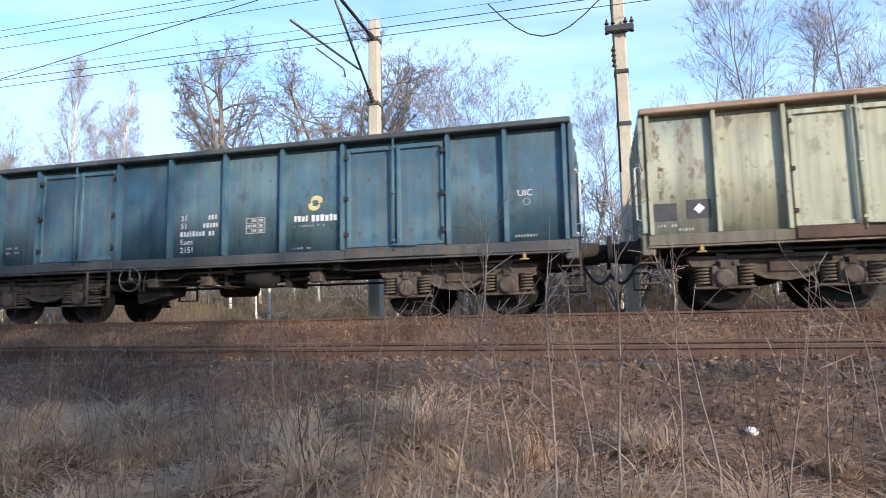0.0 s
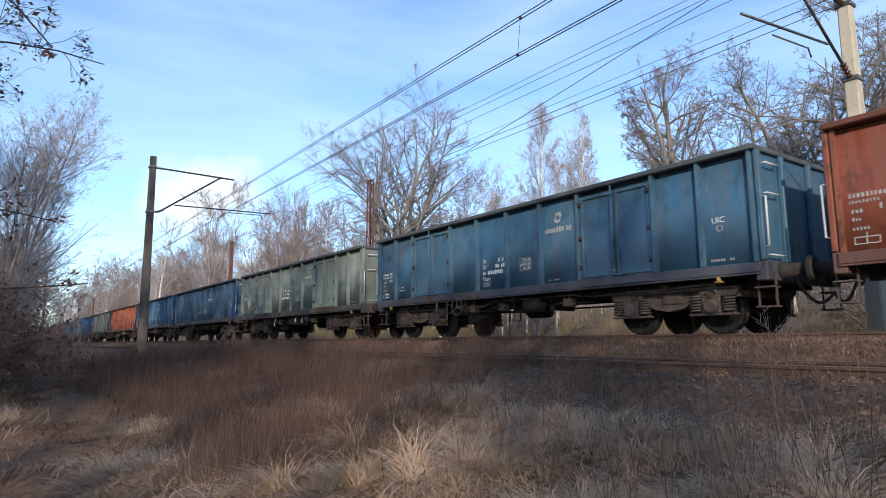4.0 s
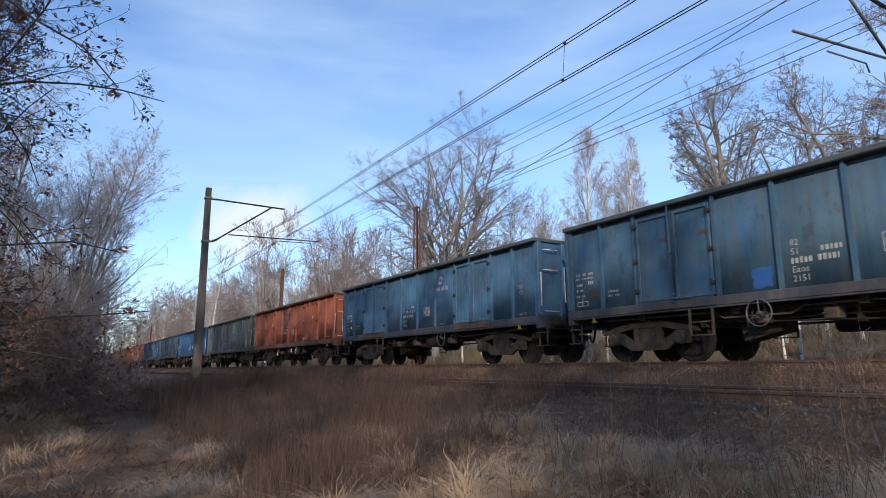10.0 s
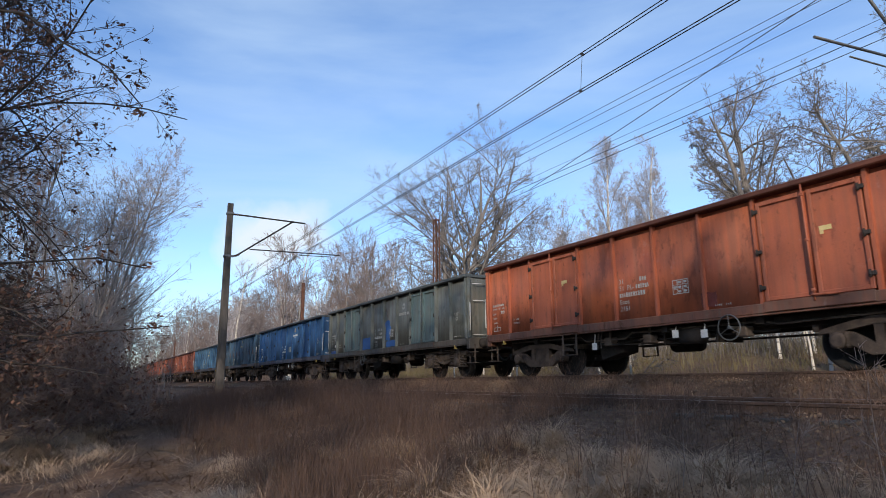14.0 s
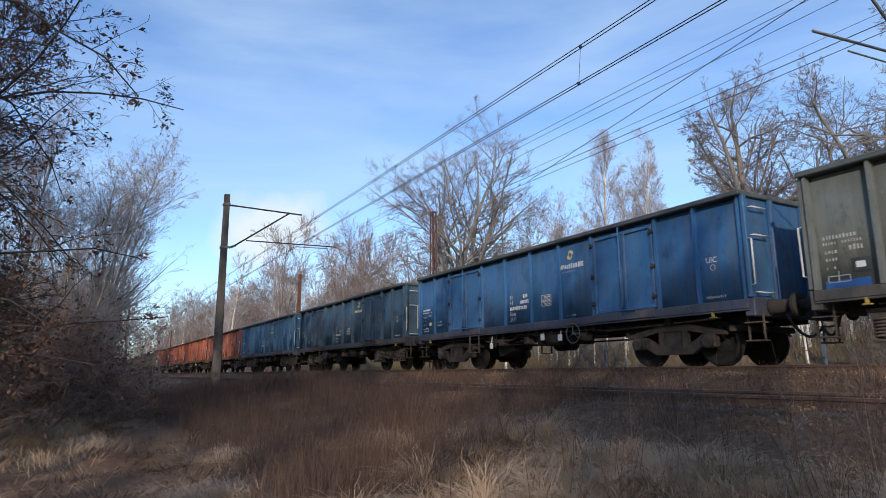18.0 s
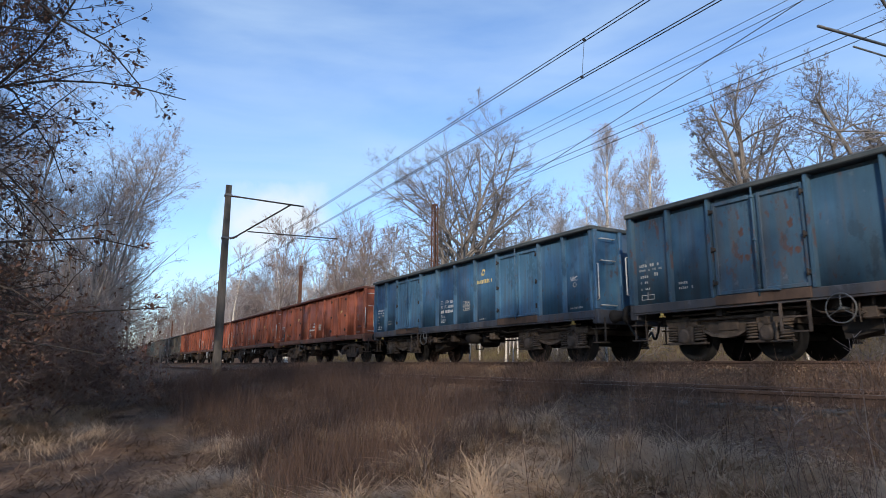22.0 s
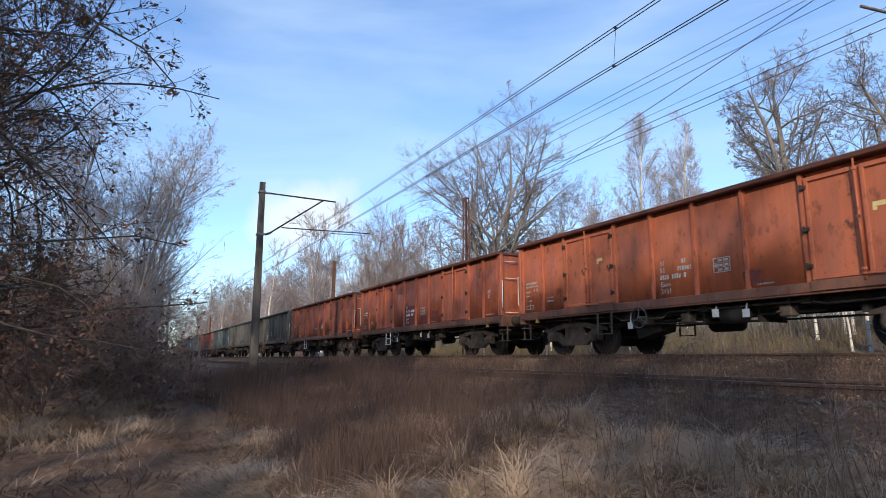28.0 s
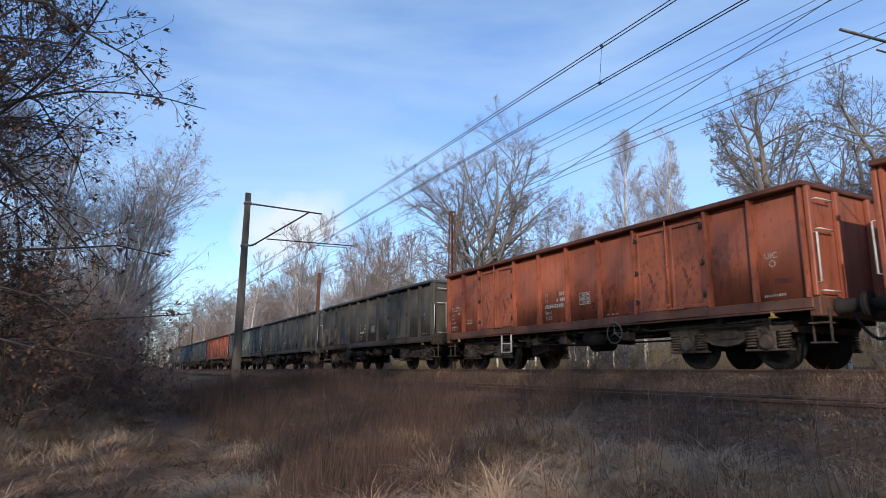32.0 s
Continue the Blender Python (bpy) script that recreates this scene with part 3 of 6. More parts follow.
def wagon_template(cast):
    w = new("open_wagon")
    # walls of plate with a floor, open above; the side plate steps back under the rim
    cuts = sorted({-HALF, HALF, *(x0 + (x1 - x0) * k / 8 for x0, x1 in zip(STAKES, STAKES[1:]) for k in range(9))})
    for s in (-1, 1):
        o, i = WIDE - 0.10, WIDE - 0.165
        prof = [(o, SILL + 0.18), (o, ROOF - 0.20), (o - 0.11, ROOF - 0.21), (o - 0.11, ROOF - 0.09), (o - 0.145, ROOF - 0.09), (o - 0.145, ROOF - 0.26), (i, ROOF - 0.26), (i, SILL + 0.18)]
        bm = B()
        rings = []
        for x in cuts:
            d = sink(x)
            rings.append([bm.verts.new((x, s * (y - d if n < 2 else y), z)) for n, (y, z) in enumerate(prof)])
        for P, Q in zip(rings, rings[1:]):
            for n in range(8):
                bm.faces.new((P[n], Q[n], Q[(n + 1) % 8], P[(n + 1) % 8])).smooth = n == 0
        bm.faces.new(rings[0]), bm.faces.new(rings[-1])
        part("side_wall", bm, PAINT, w)
    for s in (-1, 1):
        a, b = sorted((s * (HALF - 0.005), s * (HALF - 0.05)))
        part("end_wall", box(B(), a, b, -WIDE + 0.15, WIDE - 0.15, SILL + 0.02, ROOF - 0.08), PAINT, w)
    bm = B()
    box(bm, -HALF + 0.06, HALF - 0.06, -WIDE + 0.12, WIDE - 0.12, SILL + 0.14, SILL + 0.19)
    part("floor_plate", bm, WAGON_INSIDE, w)
    # top rim with an overhang
    bm = B()
    e, o = HALF + 0.06, WIDE + 0.055
    for s in (-1, 1):
        y0, y1 = sorted((s * o, s * (o - 0.31)))
        box(bm, -e, e, y0, y1, ROOF - 0.10, ROOF, 0.018)
        x0, x1 = sorted((s * e, s * (e - 0.15)))
        box(bm, x0, x1, -o + 0.312, o - 0.312, ROOF - 0.10, ROOF - 0.003, 0.018)
    part("top_rim", bm, PAINT, w)
    for s in (-1, 1):
        bm = B()
        y0, y1 = sorted((s * (WIDE - 0.10), s * (WIDE - 0.015)))
        box(bm, -HALF, HALF, y0, y1, SILL, SILL + 0.178, 0.012)
        y0, y1 = sorted((s * (WIDE - 0.2), s * (WIDE - 0.03)))
        box(bm, -HALF, HALF, y0, y1, SILL - 0.03, SILL - 0.002)
        part("side_sill", bm, PAINT, w)
    # stakes
    sb = B()
    deep = 0.055 if cast else 0.10
    prism(sb, [(-0.040, 0.055), (-0.036, 0.0), (-0.03, -deep), (0.03, -deep), (0.036, 0.0), (0.040, 0.055)], "z", SILL + 0.181, ROOF - 0.102)
    stake0 = None
    for s in (-1, 1):
        for x in STAKES:
            if stake0 is None:
                ob = part("stake", sb, PAINT, w)
                stake0 = ob.data
            else:
                ob = new("stake", stake0)
                ob.parent = w
            ob.location, ob.rotation_euler = (x, s * (WIDE - 0.10), 0), (0, 0, 0 if s < 0 else math.pi)
    # doors: two leaves with a raised frame, hinges and a locking bar in the middle
    leaf_mesh = None
    bar_mesh = None
    for s in (-1, 1):
        for mid in DOOR_MID:
            for k in (-1, 1):
                if leaf_mesh is None:
                    bm = B()
                    w2, z0, z1 = 0.435, SILL + 0.21, ROOF - 0.205
                    box(bm, -w2, w2, -0.012, 0.0, z0, z1)
                    for a, b, c, d in ((-w2, -w2 + 0.07, z0, z1), (w2 - 0.07, w2, z0, z1), (-w2 + 0.071, w2 - 0.071, z0, z0 + 0.07), (-w2 + 0.071, w2 - 0.071, z1 - 0.08, z1)):
                        box(bm, a, b, -0.052, -0.0125, c, d, 0.008)
                    ob = part("door_leaf", bm, PAINT, w)
                    leaf_mesh = ob.data
                    hb = B()
                    box(hb, -0.06, 0.05, -0.085, -0.053, -0.035, 0.035, 0.008)
                    rod(hb, (-0.045, -0.075, -0.06), (-0.045, -0.075, 0.06), 0.022, 8)
                    hinge = part("hinge", hb, GRIME, ob)
                    hmesh = hinge.data
                    hinges = [hinge, new("hinge", hmesh), new("hinge", hmesh)]
                else:
                    ob = new("door_leaf", leaf_mesh)
                    ob.parent = w
                    hinges = [new("hinge", hmesh) for _ in range(3)]
                flip = k * (1 if s < 0 else -1)
                ob.location = (mid + k * 0.475, s * (WIDE - 0.098), 0)
                ob.rotation_euler = (0, 0, 0 if s < 0 else math.pi)
                for hinge, z in zip(hinges, (0.45, 1.1, 1.85)):
                    hinge.parent = ob
                    hinge.location = (0.435 * flip + 0.01 * (flip > 0), 0, SILL + z)
            if bar_mesh is None:
                bm = B()
                rod(bm, (0, -0.068, SILL + 0.12), (0, -0.068, ROOF - 0.10), 0.017, 8)
                for z in (SILL + 0.3, SILL + 1.15, SILL + 1.95):
                    box(bm, -0.035, 0.035, -0.092, -0.05, z - 0.025, z + 0.025, 0.008)
                rod(bm, (0.0, -0.10, SILL + 0.22), (0.42, -0.10, SILL + 0.20), 0.018, 6)
                ob = part("locking_bar", bm, PAINT, w)
                bar_mesh = ob.data
            else:
                ob = new("locking_bar", bar_mesh)
                ob.parent = w
            ob.location, ob.rotation_euler = (mid, s * (WIDE - 0.05), 0), (0, 0, 0 if s < 0 else math.pi)
    for s in (-1, 1):
        for mid in DOOR_MID:
            bm = B()
            y0, y1 = sorted((s * (WIDE - 0.014), s * (WIDE + 0.012)))
            box(bm, mid - 0.92, mid + 0.92, y0, y1, SILL + 0.015, SILL + 0.195, 0.006)
            part("door_sill", bm, RUSTY_SILL, w)
        bm = B()
        for a in (-3.05, -2.55):
            box(bm, a - 0.025, a + 0.025, s * (WIDE - 0.03) - 0.012, s * (WIDE - 0.03) + 0.012, 0.48, SILL - 0.032)
        for z in (0.49, 0.74):
            box(bm, -3.024, -2.576, s * (WIDE - 0.03) - 0.04, s * (WIDE - 0.03) + 0.04, z - 0.012, z + 0.012)
        part("door_step", bm, GRIME_DUST, w)
    # ends: posts, ribs, head stock, buffers, hook, hose, rails
    for s in (-1, 1):
        for y in (-WIDE + 0.09, -0.52, 0.52, WIDE - 0.09):
            bm = B()
            x0, x1 = sorted((s * HALF, s * (HALF + 0.09)))
            box(bm, x0, x1, y - 0.055, y + 0.055, SILL + 0.2, ROOF - 0.095, 0.015)
            part("end_post", bm, PAINT, w)
        bm = B()
        x0, x1 = sorted((s * (HALF - 0.1), s * (HALF + 0.10)))
        box(bm, x0, x1, -WIDE + 0.06, WIDE - 0.06, SILL - 0.14, SILL + 0.195, 0.015)
        part("head_stock", bm, PAINT, w)
        for y in (-0.875, 0.875):
            bm = B()
            turned(bm, [(s * (HALF + 0.10), 0.16), (s * (HALF + 0.14), 0.16), (s * (HALF + 0.15), 0.125), (s * (HALF + 0.42), 0.115), (s * (HALF + 0.43), 0.085), (s * (HALF + 0.56), 0.085)], "x", (0, y, 1.06), 16)
            b = part("buffer", bm, GRIME, w)
            bm = B()
            turned(bm, [(s * (HALF + 0.56), 0.10), (s * (HALF + 0.565), 0.22), (s * (HALF + 0.595), 0.225), (s * (HALF + 0.60), 0.18), (s * (HALF + 0.603), 0.02)], "x", (0, y, 1.06), 20)
            part("buffer_plate", bm, GRIME, b)
        bm = B()
        tube(bm, [(s * (HALF + 0.10), 0.0, 1.04), (s * (HALF + 0.38), 0.0, 1.05), (s * (HALF + 0.52), 0, 1.10), (s * (HALF + 0.60), 0, 1.03), (s * (HALF + 0.60), 0, 0.93)], 0.04, 6)
        part("coupling_hook", bm, GRIME, w)
        bm = B()
        pts = [(s * (HALF + 0.1 + 0.5 * t), -0.45 + 0.45 * t * 0.6, 0.93 - 0.42 * math.sin(math.pi * min(1, t * 0.8))) for t in np.linspace(0, 1, 8)]
        tube(bm, pts, 0.03, 6)
        part("brake_hose", bm, RUBBER, w)
        # hand rail at the near corner and steps below it
        for y in (-1, 1):
            bm = B()
            x = s * (HALF + 0.16)
            tube(bm, [(s * (HALF + 0.05), y * (WIDE - 0.10), SILL + 0.42), (x, y * (WIDE - 0.06), SILL + 0.44), (x, y * (WIDE - 0.06), SILL + 1.28), (s * (HALF + 0.05), y * (WIDE - 0.10), SILL + 1.30)], 0.016, 6)
            part("hand_rail", bm, WHITE, w, "white painted hand rail")
        y = -0.98
        for z in (SILL + 0.30, SILL + 1.38, SILL + 1.92):
            bm = tube(B(), [(s * (HALF + 0.02), y - 0.22, z), (s * (HALF + 0.11), y - 0.22, z), (s * (HALF + 0.11), y + 0.22, z), (s * (HALF + 0.02), y + 0.22, z)], 0.014, 6)
            part("rung", bm, WHITE, w, "white painted grab rung")
        for y in (-1.2, 1.2):
            bm = B()
            for z in (0.45, 0.78):
                box(bm, s * (HALF - 0.02) - 0.16, s * (HALF - 0.02) + 0.16, y - 0.12, y + 0.12, z - 0.02, z + 0.005)
            for a in (-0.15, 0.15):
                box(bm, s * (HALF - 0.02) + a - 0.012, s * (HALF - 0.02) + a + 0.012, y - 0.02, y + 0.02, 0.45, SILL)
            part("foot_step", bm, GRIME_DUST, w)
    # yellow tow hooks
    for sx in (-1, 1):
        for sy in (-1, 1):
            bm = B()
            x, y = sx * (HALF - 0.78), sy * (WIDE - 0.06)
            box(bm, x - 0.026, x + 0.026, y - 0.03, y + 0.03, SILL - 0.10, SILL + 0.03, 0.008)
            box(bm, x - 0.075, x + 0.075, y - 0.03, y + 0.03, SILL - 0.125, SILL - 0.098, 0.01)
            part("tow_hook", bm, YELLOW, w, "yellow painted tow hook")
    # underframe, brake gear, hand wheel
    def alike(name, bm, spots):
        first_ob = part(name, bm, GRIME, w)
        for k, p in enumerate(spots):
            ob = first_ob if k == 0 else new(name, first_ob.data)
            ob.parent, ob.location = w, p

    alike("centre_sill", box(B(), -HALF + 0.1, HALF - 0.1, -0.06, 0.06, 0.80, SILL + 0.13), [(0, -0.55, 0), (0, 0.55, 0)])
    alike("side_truss", prism(B(), [(-5.9, SILL - 0.032), (-2.4, 0.84), (2.4, 0.84), (5.9, SILL - 0.032)], "y", -0.04, 0.04), [(0, -0.86, 0), (0, 0.86, 0)])
    alike("cross_beam", box(B(), -0.08, 0.08, -1.22, 1.22, 0.86, SILL + 0.128), [(x, 0, 0) for x in (-4.4, -2.2, 0.0, 2.2, 4.4)])
    bm = B()
    turned(bm, [(-0.30, 0.08), (-0.28, 0.17), (0.22, 0.18), (0.26, 0.10), (0.34, 0.06)], "x", (0.62, -1.04, 0.76), 16)
    part("brake_cylinder", bm, GRIME, w)
    bm = B()
    turned(bm, [(-0.45, 0.02), (-0.42, 0.14), (-0.36, 0.17), (0.36, 0.17), (0.42, 0.14), (0.45, 0.02)], "x", (-0.9, 0.6, 0.68), 16)
    part("air_tank", bm, GRIME, w)
    bm = B()
    rod(bm, (-3.0, -0.30, 0.66), (2.9, -0.30, 0.66), 0.022, 6)
    rod(bm, (-2.6, -0.95, 0.74), (2.4, -0.95, 0.74), 0.022, 6)
    rod(bm, (-2.0, -1.15, 0.70), (0.4, -0.95, 0.62), 0.015, 6)
    for x in (-0.2, 1.1):
        box(bm, x - 0.03, x + 0.03, -1.0, -0.2, 0.60, 0.86)
    part("brake_rigging", bm, GRIME, w)
    bm = tube(B(), [(-5.6, -1.12, 0.93), (-2.7, -1.14, 0.92), (-2.5, -1.14, 0.80), (-1.2, -1.12, 0.80), (-1.0, -1.12, 0.92), (2.2, -1.14, 0.91), (2.5, -1.12, 0.84), (5.6, -1.10, 0.92)], 0.021, 6)
    part("brake_pipe", bm, GRIME_DUST, w)
    for x in (-1.75, -0.55, 1.75):
        bm = box(B(), x - 0.12, x + 0.12, -1.16, -0.92, 0.66, 0.86, 0.02)
        rod(bm, (x + 0.05, -1.10, 0.84), (x + 0.05, -1.10, 1.0), 0.03, 6)
        rod(bm, (x - 0.06, -1.17, 0.76), (x - 0.06, -1.30, 0.74), 0.018, 6)
        part("valve_box", bm, GRIME_DUST, w)
    bm = B()
    for x in (-1.95, -1.85):
        tube(bm, [(x, -1.22, 0.98), (x + 0.02, -1.30, 0.74), (x + 0.03, -1.30, 0.60)], 0.013, 6)
    part("brake_lever", bm, GRIME_DUST, w)
    # added dark block standing in for the far wheel in deep shadow
    bm = B()
    prism(bm, [(-2.45, 0.90), (-1.55, 0.90), (-1.62, 0.52), (-2.35, 0.36)], "y", -0.78, -0.30)
    part("brake_lever_box", bm, GRIME, w)
    bm = B()
    c = (-2.02, -WIDE - 0.02, 0.82)
    torus(bm, c, "y", 0.235, 0.013, 24, 6)
    for i in range(3):
        t = math.pi / 2 + i * 2 * math.pi / 3
        rod(bm, c, (c[0] + 0.235 * math.cos(t), c[1], c[2] + 0.235 * math.sin(t)), 0.008, 6)
    rod(bm, (c[0], c[1] - 0.02, c[2]), (c[0], -1.24, c[2]), 0.03, 8)
    part("hand_wheel", bm, STEEL_GREY, w, "grey brake hand wheel")
    for cx in (-4.4, 4.4):
        add_bogie(w, cx, cast)
    return w


BLUE, TEAL, SLATE = (0.040, 0.135, 0.255), (0.058, 0.15, 0.21), (0.042, 0.095, 0.148)
ORANGE, BRICK_RED = (0.47, 0.128, 0.062), (0.33, 0.082, 0.044)
GREYGREEN, OLD_GREY = (0.145, 0.17, 0.145), (0.10, 0.115, 0.105)
# paint base, second tone, faded tone, rust patches, dirt, words for the label
FLEET = [
    ((0.483, 0.460, 0.322), (0.380, 0.385, 0.287), (0.299, 0.345, 0.299), 0.2, 0.42, "cream-painted open goods wagon with rust stains"),
    ((0.063, 0.144, 0.189), (0.043, 0.122, 0.195), (0.122, 0.201, 0.226), 0.05, 0.4, "faded blue open goods wagon with white lettering"),
    (BRICK_RED, (0.30, 0.075, 0.035), None, 0.75, 0.4, "brick-red open goods wagon with dark rust patches"),
    (BLUE, TEAL, (0.06, 0.14, 0.20), 0.05, 0.35, "blue open goods wagon with a white lettered panel"),
    ((0.224, 0.260, 0.224), (0.171, 0.201, 0.183), (0.254, 0.307, 0.266), 0.08, 0.4, "grey-green open goods wagon with a faded yellow emblem"),
    ((0.057, 0.125, 0.188), (0.043, 0.138, 0.250), (0.088, 0.156, 0.206), 0.05, 0.4, "dull blue open goods wagon with a bright blue touched-up corner"),
    ((0.045, 0.131, 0.250), (0.056, 0.135, 0.206), (0.062, 0.169, 0.300), 0.08, 0.4, "dull blue open goods wagon with pale lettering"),
    (ORANGE, BRICK_RED, (0.525, 0.138, 0.056), 0.15, 0.35, "orange-red open goods wagon with rusty sills"),
    ((0.150, 0.169, 0.156), (0.163, 0.150, 0.122), (0.188, 0.206, 0.194), 0.3, 0.5, "worn grey-green open goods wagon with blue painted patches"),
    ((0.033, 0.131, 0.312), (0.040, 0.144, 0.288), None, 0.05, 0.4, "strong blue open goods wagon with a yellow emblem"),
    ((0.040, 0.106, 0.181), (0.056, 0.112, 0.156), (0.062, 0.138, 0.213), 0.08, 0.5, "dark slate-blue open goods wagon with a faded emblem"),
    (BLUE, (0.050, 0.125, 0.237), (0.075, 0.200, 0.325), 0.06, 0.4, "medium blue open goods wagon with white lettering"),
    (ORANGE, (0.375, 0.094, 0.044), None, 0.12, 0.35, "orange open goods wagon with white hand rails"),
    ((0.500, 0.131, 0.053), ORANGE, None, 0.08, 0.3, "bright orange open goods wagon with white lettering"),
    (ORANGE, BRICK_RED, (0.475, 0.112, 0.048), 0.28, 0.35, "dull orange open goods wagon with dark lettered panels"),
    (ORANGE, (0.413, 0.106, 0.050), (0.350, 0.094, 0.050), 0.30, 0.4, "scuffed orange open goods wagon with white hand rails"),
    ((0.125, 0.112, 0.092), (0.092, 0.084, 0.070), None, 0.12, 0.55, "dark grey-green open goods wagon streaked with dirt"),
    ((0.160, 0.146, 0.122), (0.125, 0.115, 0.098), (0.195, 0.182, 0.155), 0.12, 0.55, "grey open goods wagon streaked with dirt"),
    (GREYGREEN, (0.112, 0.150, 0.150), None, 0.12, 0.5, "grey-green open goods wagon far down the train"),
    (ORANGE, BRICK_RED, None, 0.15, 0.4, "orange open goods wagon far down the train"),
    (OLD_GREY, SLATE, None, 0.10, 0.5, "dull grey-blue open goods wagon far down the train"),
    (SLATE, BLUE, None, 0.05, 0.45, "dark blue open goods wagon far down the train"),
    (GREYGREEN, OLD_GREY, None, 0.10, 0.5, "dull green-grey open goods wagon at the train's far end"),
]


def build_train():
    bases = {True: wagon_template(True), False: wagon_template(False)}
    used = set()
    wagons = []
    low = []
    fresh = {2: paint("repainted_red_door", (0.46, 0.125, 0.062), (0.40, 0.10, 0.05), 77, 0.1, 0.4, 0.25), 8: paint("teal_door", (0.105, 0.178, 0.190), (0.13, 0.165, 0.16), 78, 0.3, 0.5, 0.4)}
    for i, (a, b, faded, patch, dirt, label) in enumerate(FLEET):
        mat = paint("wagon_paint_%s" % "abcdefghijklmnopqrstuvwxyz"[i], a, b, i + 1, patch, 0.5, dirt, faded)
        worn = tuple(0.32 * u + 0.68 * v for u, v in zip(a, (0.105, 0.070, 0.050)))
        low.append(paint("sill_paint_%s" % "abcdefghijklmnopqrstuvwxyz"[i], worn, tuple(0.7 * v for v in worn), i + 31, 0.5, 0.6, 0.7))
        cast = i not in (0, 1, 3, 4, 8, 10, 11, 15, 16, 17)
        w = copy_thing(bases[cast], Matrix.Identity(4)) if cast in used else bases[cast]
        used.add(cast)
        wagons.append((w, mat))
    for i, (w, mat) in enumerate(wagons):
        for o in w.children_recursive:
            own_sill = o.name.startswith("door_sill") and i not in (0, 4, 6, 10, 11, 16)
            if o.type == "MESH" and o.data.materials and (o.data.materials[0] == PAINT or own_sill):
                o.material_slots[0].link = "OBJECT"
                o.material_slots[0].material = mat
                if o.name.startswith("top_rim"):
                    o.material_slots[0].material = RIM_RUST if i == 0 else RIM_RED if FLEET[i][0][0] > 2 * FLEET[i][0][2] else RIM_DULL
                elif i in fresh and o.name.startswith("door_leaf"):
                    o.material_slots[0].material = fresh[i]
                elif o.name.startswith(("side_sill", "head_stock")) or own_sill:
                    o.material_slots[0].material = low[i]
    for (w, mat), spec in zip(wagons, FLEET):
        tagged(w, spec[5], "freight wagon", "wagons of the coal train")
    return [w for w, _ in wagons]


WAGONS = build_train()

# ---- lettering on the wagons ----
FACE = -(WIDE - 0.10)


def words(text, size):
    """A flat mesh of letters, facing the tracks' near side."""
    cu = bpy.data.curves.new("letters", "FONT")
    cu.body, cu.size, cu.extrude, cu.resolution_u = text, size, 0.001, 2
    tmp = bpy.data.objects.new("letters", cu)
    scene.collection.objects.link(tmp)
    bpy.context.view_layer.update()
    me = bpy.data.meshes.new_from_object(tmp)
    bpy.data.objects.remove(tmp)
    me.transform(Matrix.Rotation(math.pi / 2, 4, "X"))
    return me


TEXTS = {t: words(t, 0.155) for t in ("31 RIV MC", "51", "Eaos", "2151", "82", "31", "UIC", "RIV", "PL-")}


def word(w, text, x, z, mat):
    ob = new("lettering", TEXTS[text])
    ob.parent = w
    ob.location = (x, FACE - 0.004, z)
    if not ob.data.materials:
        ob.data.materials.append(WHITE)
    ob.material_slots[0].link = "OBJECT"
    ob.material_slots[0].material = mat
    return ob


def bars(w, rows, mat, rg, name="lettering", y=None):
    """Unreadable writing: rows of (x0, x1, z, height) broken into letter-wide bars."""
    bm = B()
    y = FACE if y is None else y
    for x0, x1, z, h in rows:
        x = x0
        while x < x1 - 0.02:
            n = min(rg.uniform(0.034, 0.060) * (h / 0.11), x1 - x)
            box(bm, x, x + n, y - 0.005, y - 0.001, z, z + h * rg.uniform(0.8, 1.0))
            x += n + 0.026 + (0.07 if rg.random() < 0.15 else 0)
    return tagged(part(name, bm, mat, w), kind="stuff")


def panel(w, x0, x1, z0, z1, mat, name, label, ragged=0.0, rg=None, lift=0.0):
    pts = []
    for a, b in (((x0, z0), (x1, z0)), ((x1, z0), (x1, z1)), ((x1, z1), (x0, z1)), ((x0, z1), (x0, z0))):
        for i in range(5):
            t = i / 5
            pts.append((a[0] + (b[0] - a[0]) * t + (rg.uniform(-ragged, ragged) if ragged and i else 0), a[1] + (b[1] - a[1]) * t + (rg.uniform(-ragged, ragged) if ragged and i else 0)))
    return part(name, prism(B(), pts, "y", FACE - 0.003 - lift, FACE - 0.0005), mat, w, label)


def emblem(w, x, z, k, mat):
    """The operator's sign as plain shapes: two curling arms round a hole."""
    bm = B()
    n = 14
    for s in (-1, 1):
        out, inn = [], []
        for i in range(n + 1):
            u = i / n
            t = math.pi * (1.12 * u - 0.02) + (0 if s > 0 else math.pi)
            r = 0.068 + 0.072 * math.sin(math.pi * u ** 0.8) ** 0.8
            out.append((x + k * (1.25 * r * math.cos(t) + s * 0.045 * u), z + k * r * math.sin(t)))
            inn.append((x + k * 0.075 * math.cos(t), z + k * 0.060 * math.sin(t)))
        out[0] = (x + k * s * 0.17, z + k * s * 0.015)
        prism(bm, out + inn[::-1], "y", FACE - 0.005, FACE - 0.001)
    part("emblem", bm, mat, w, "painted emblem of two curling arms round a disc")


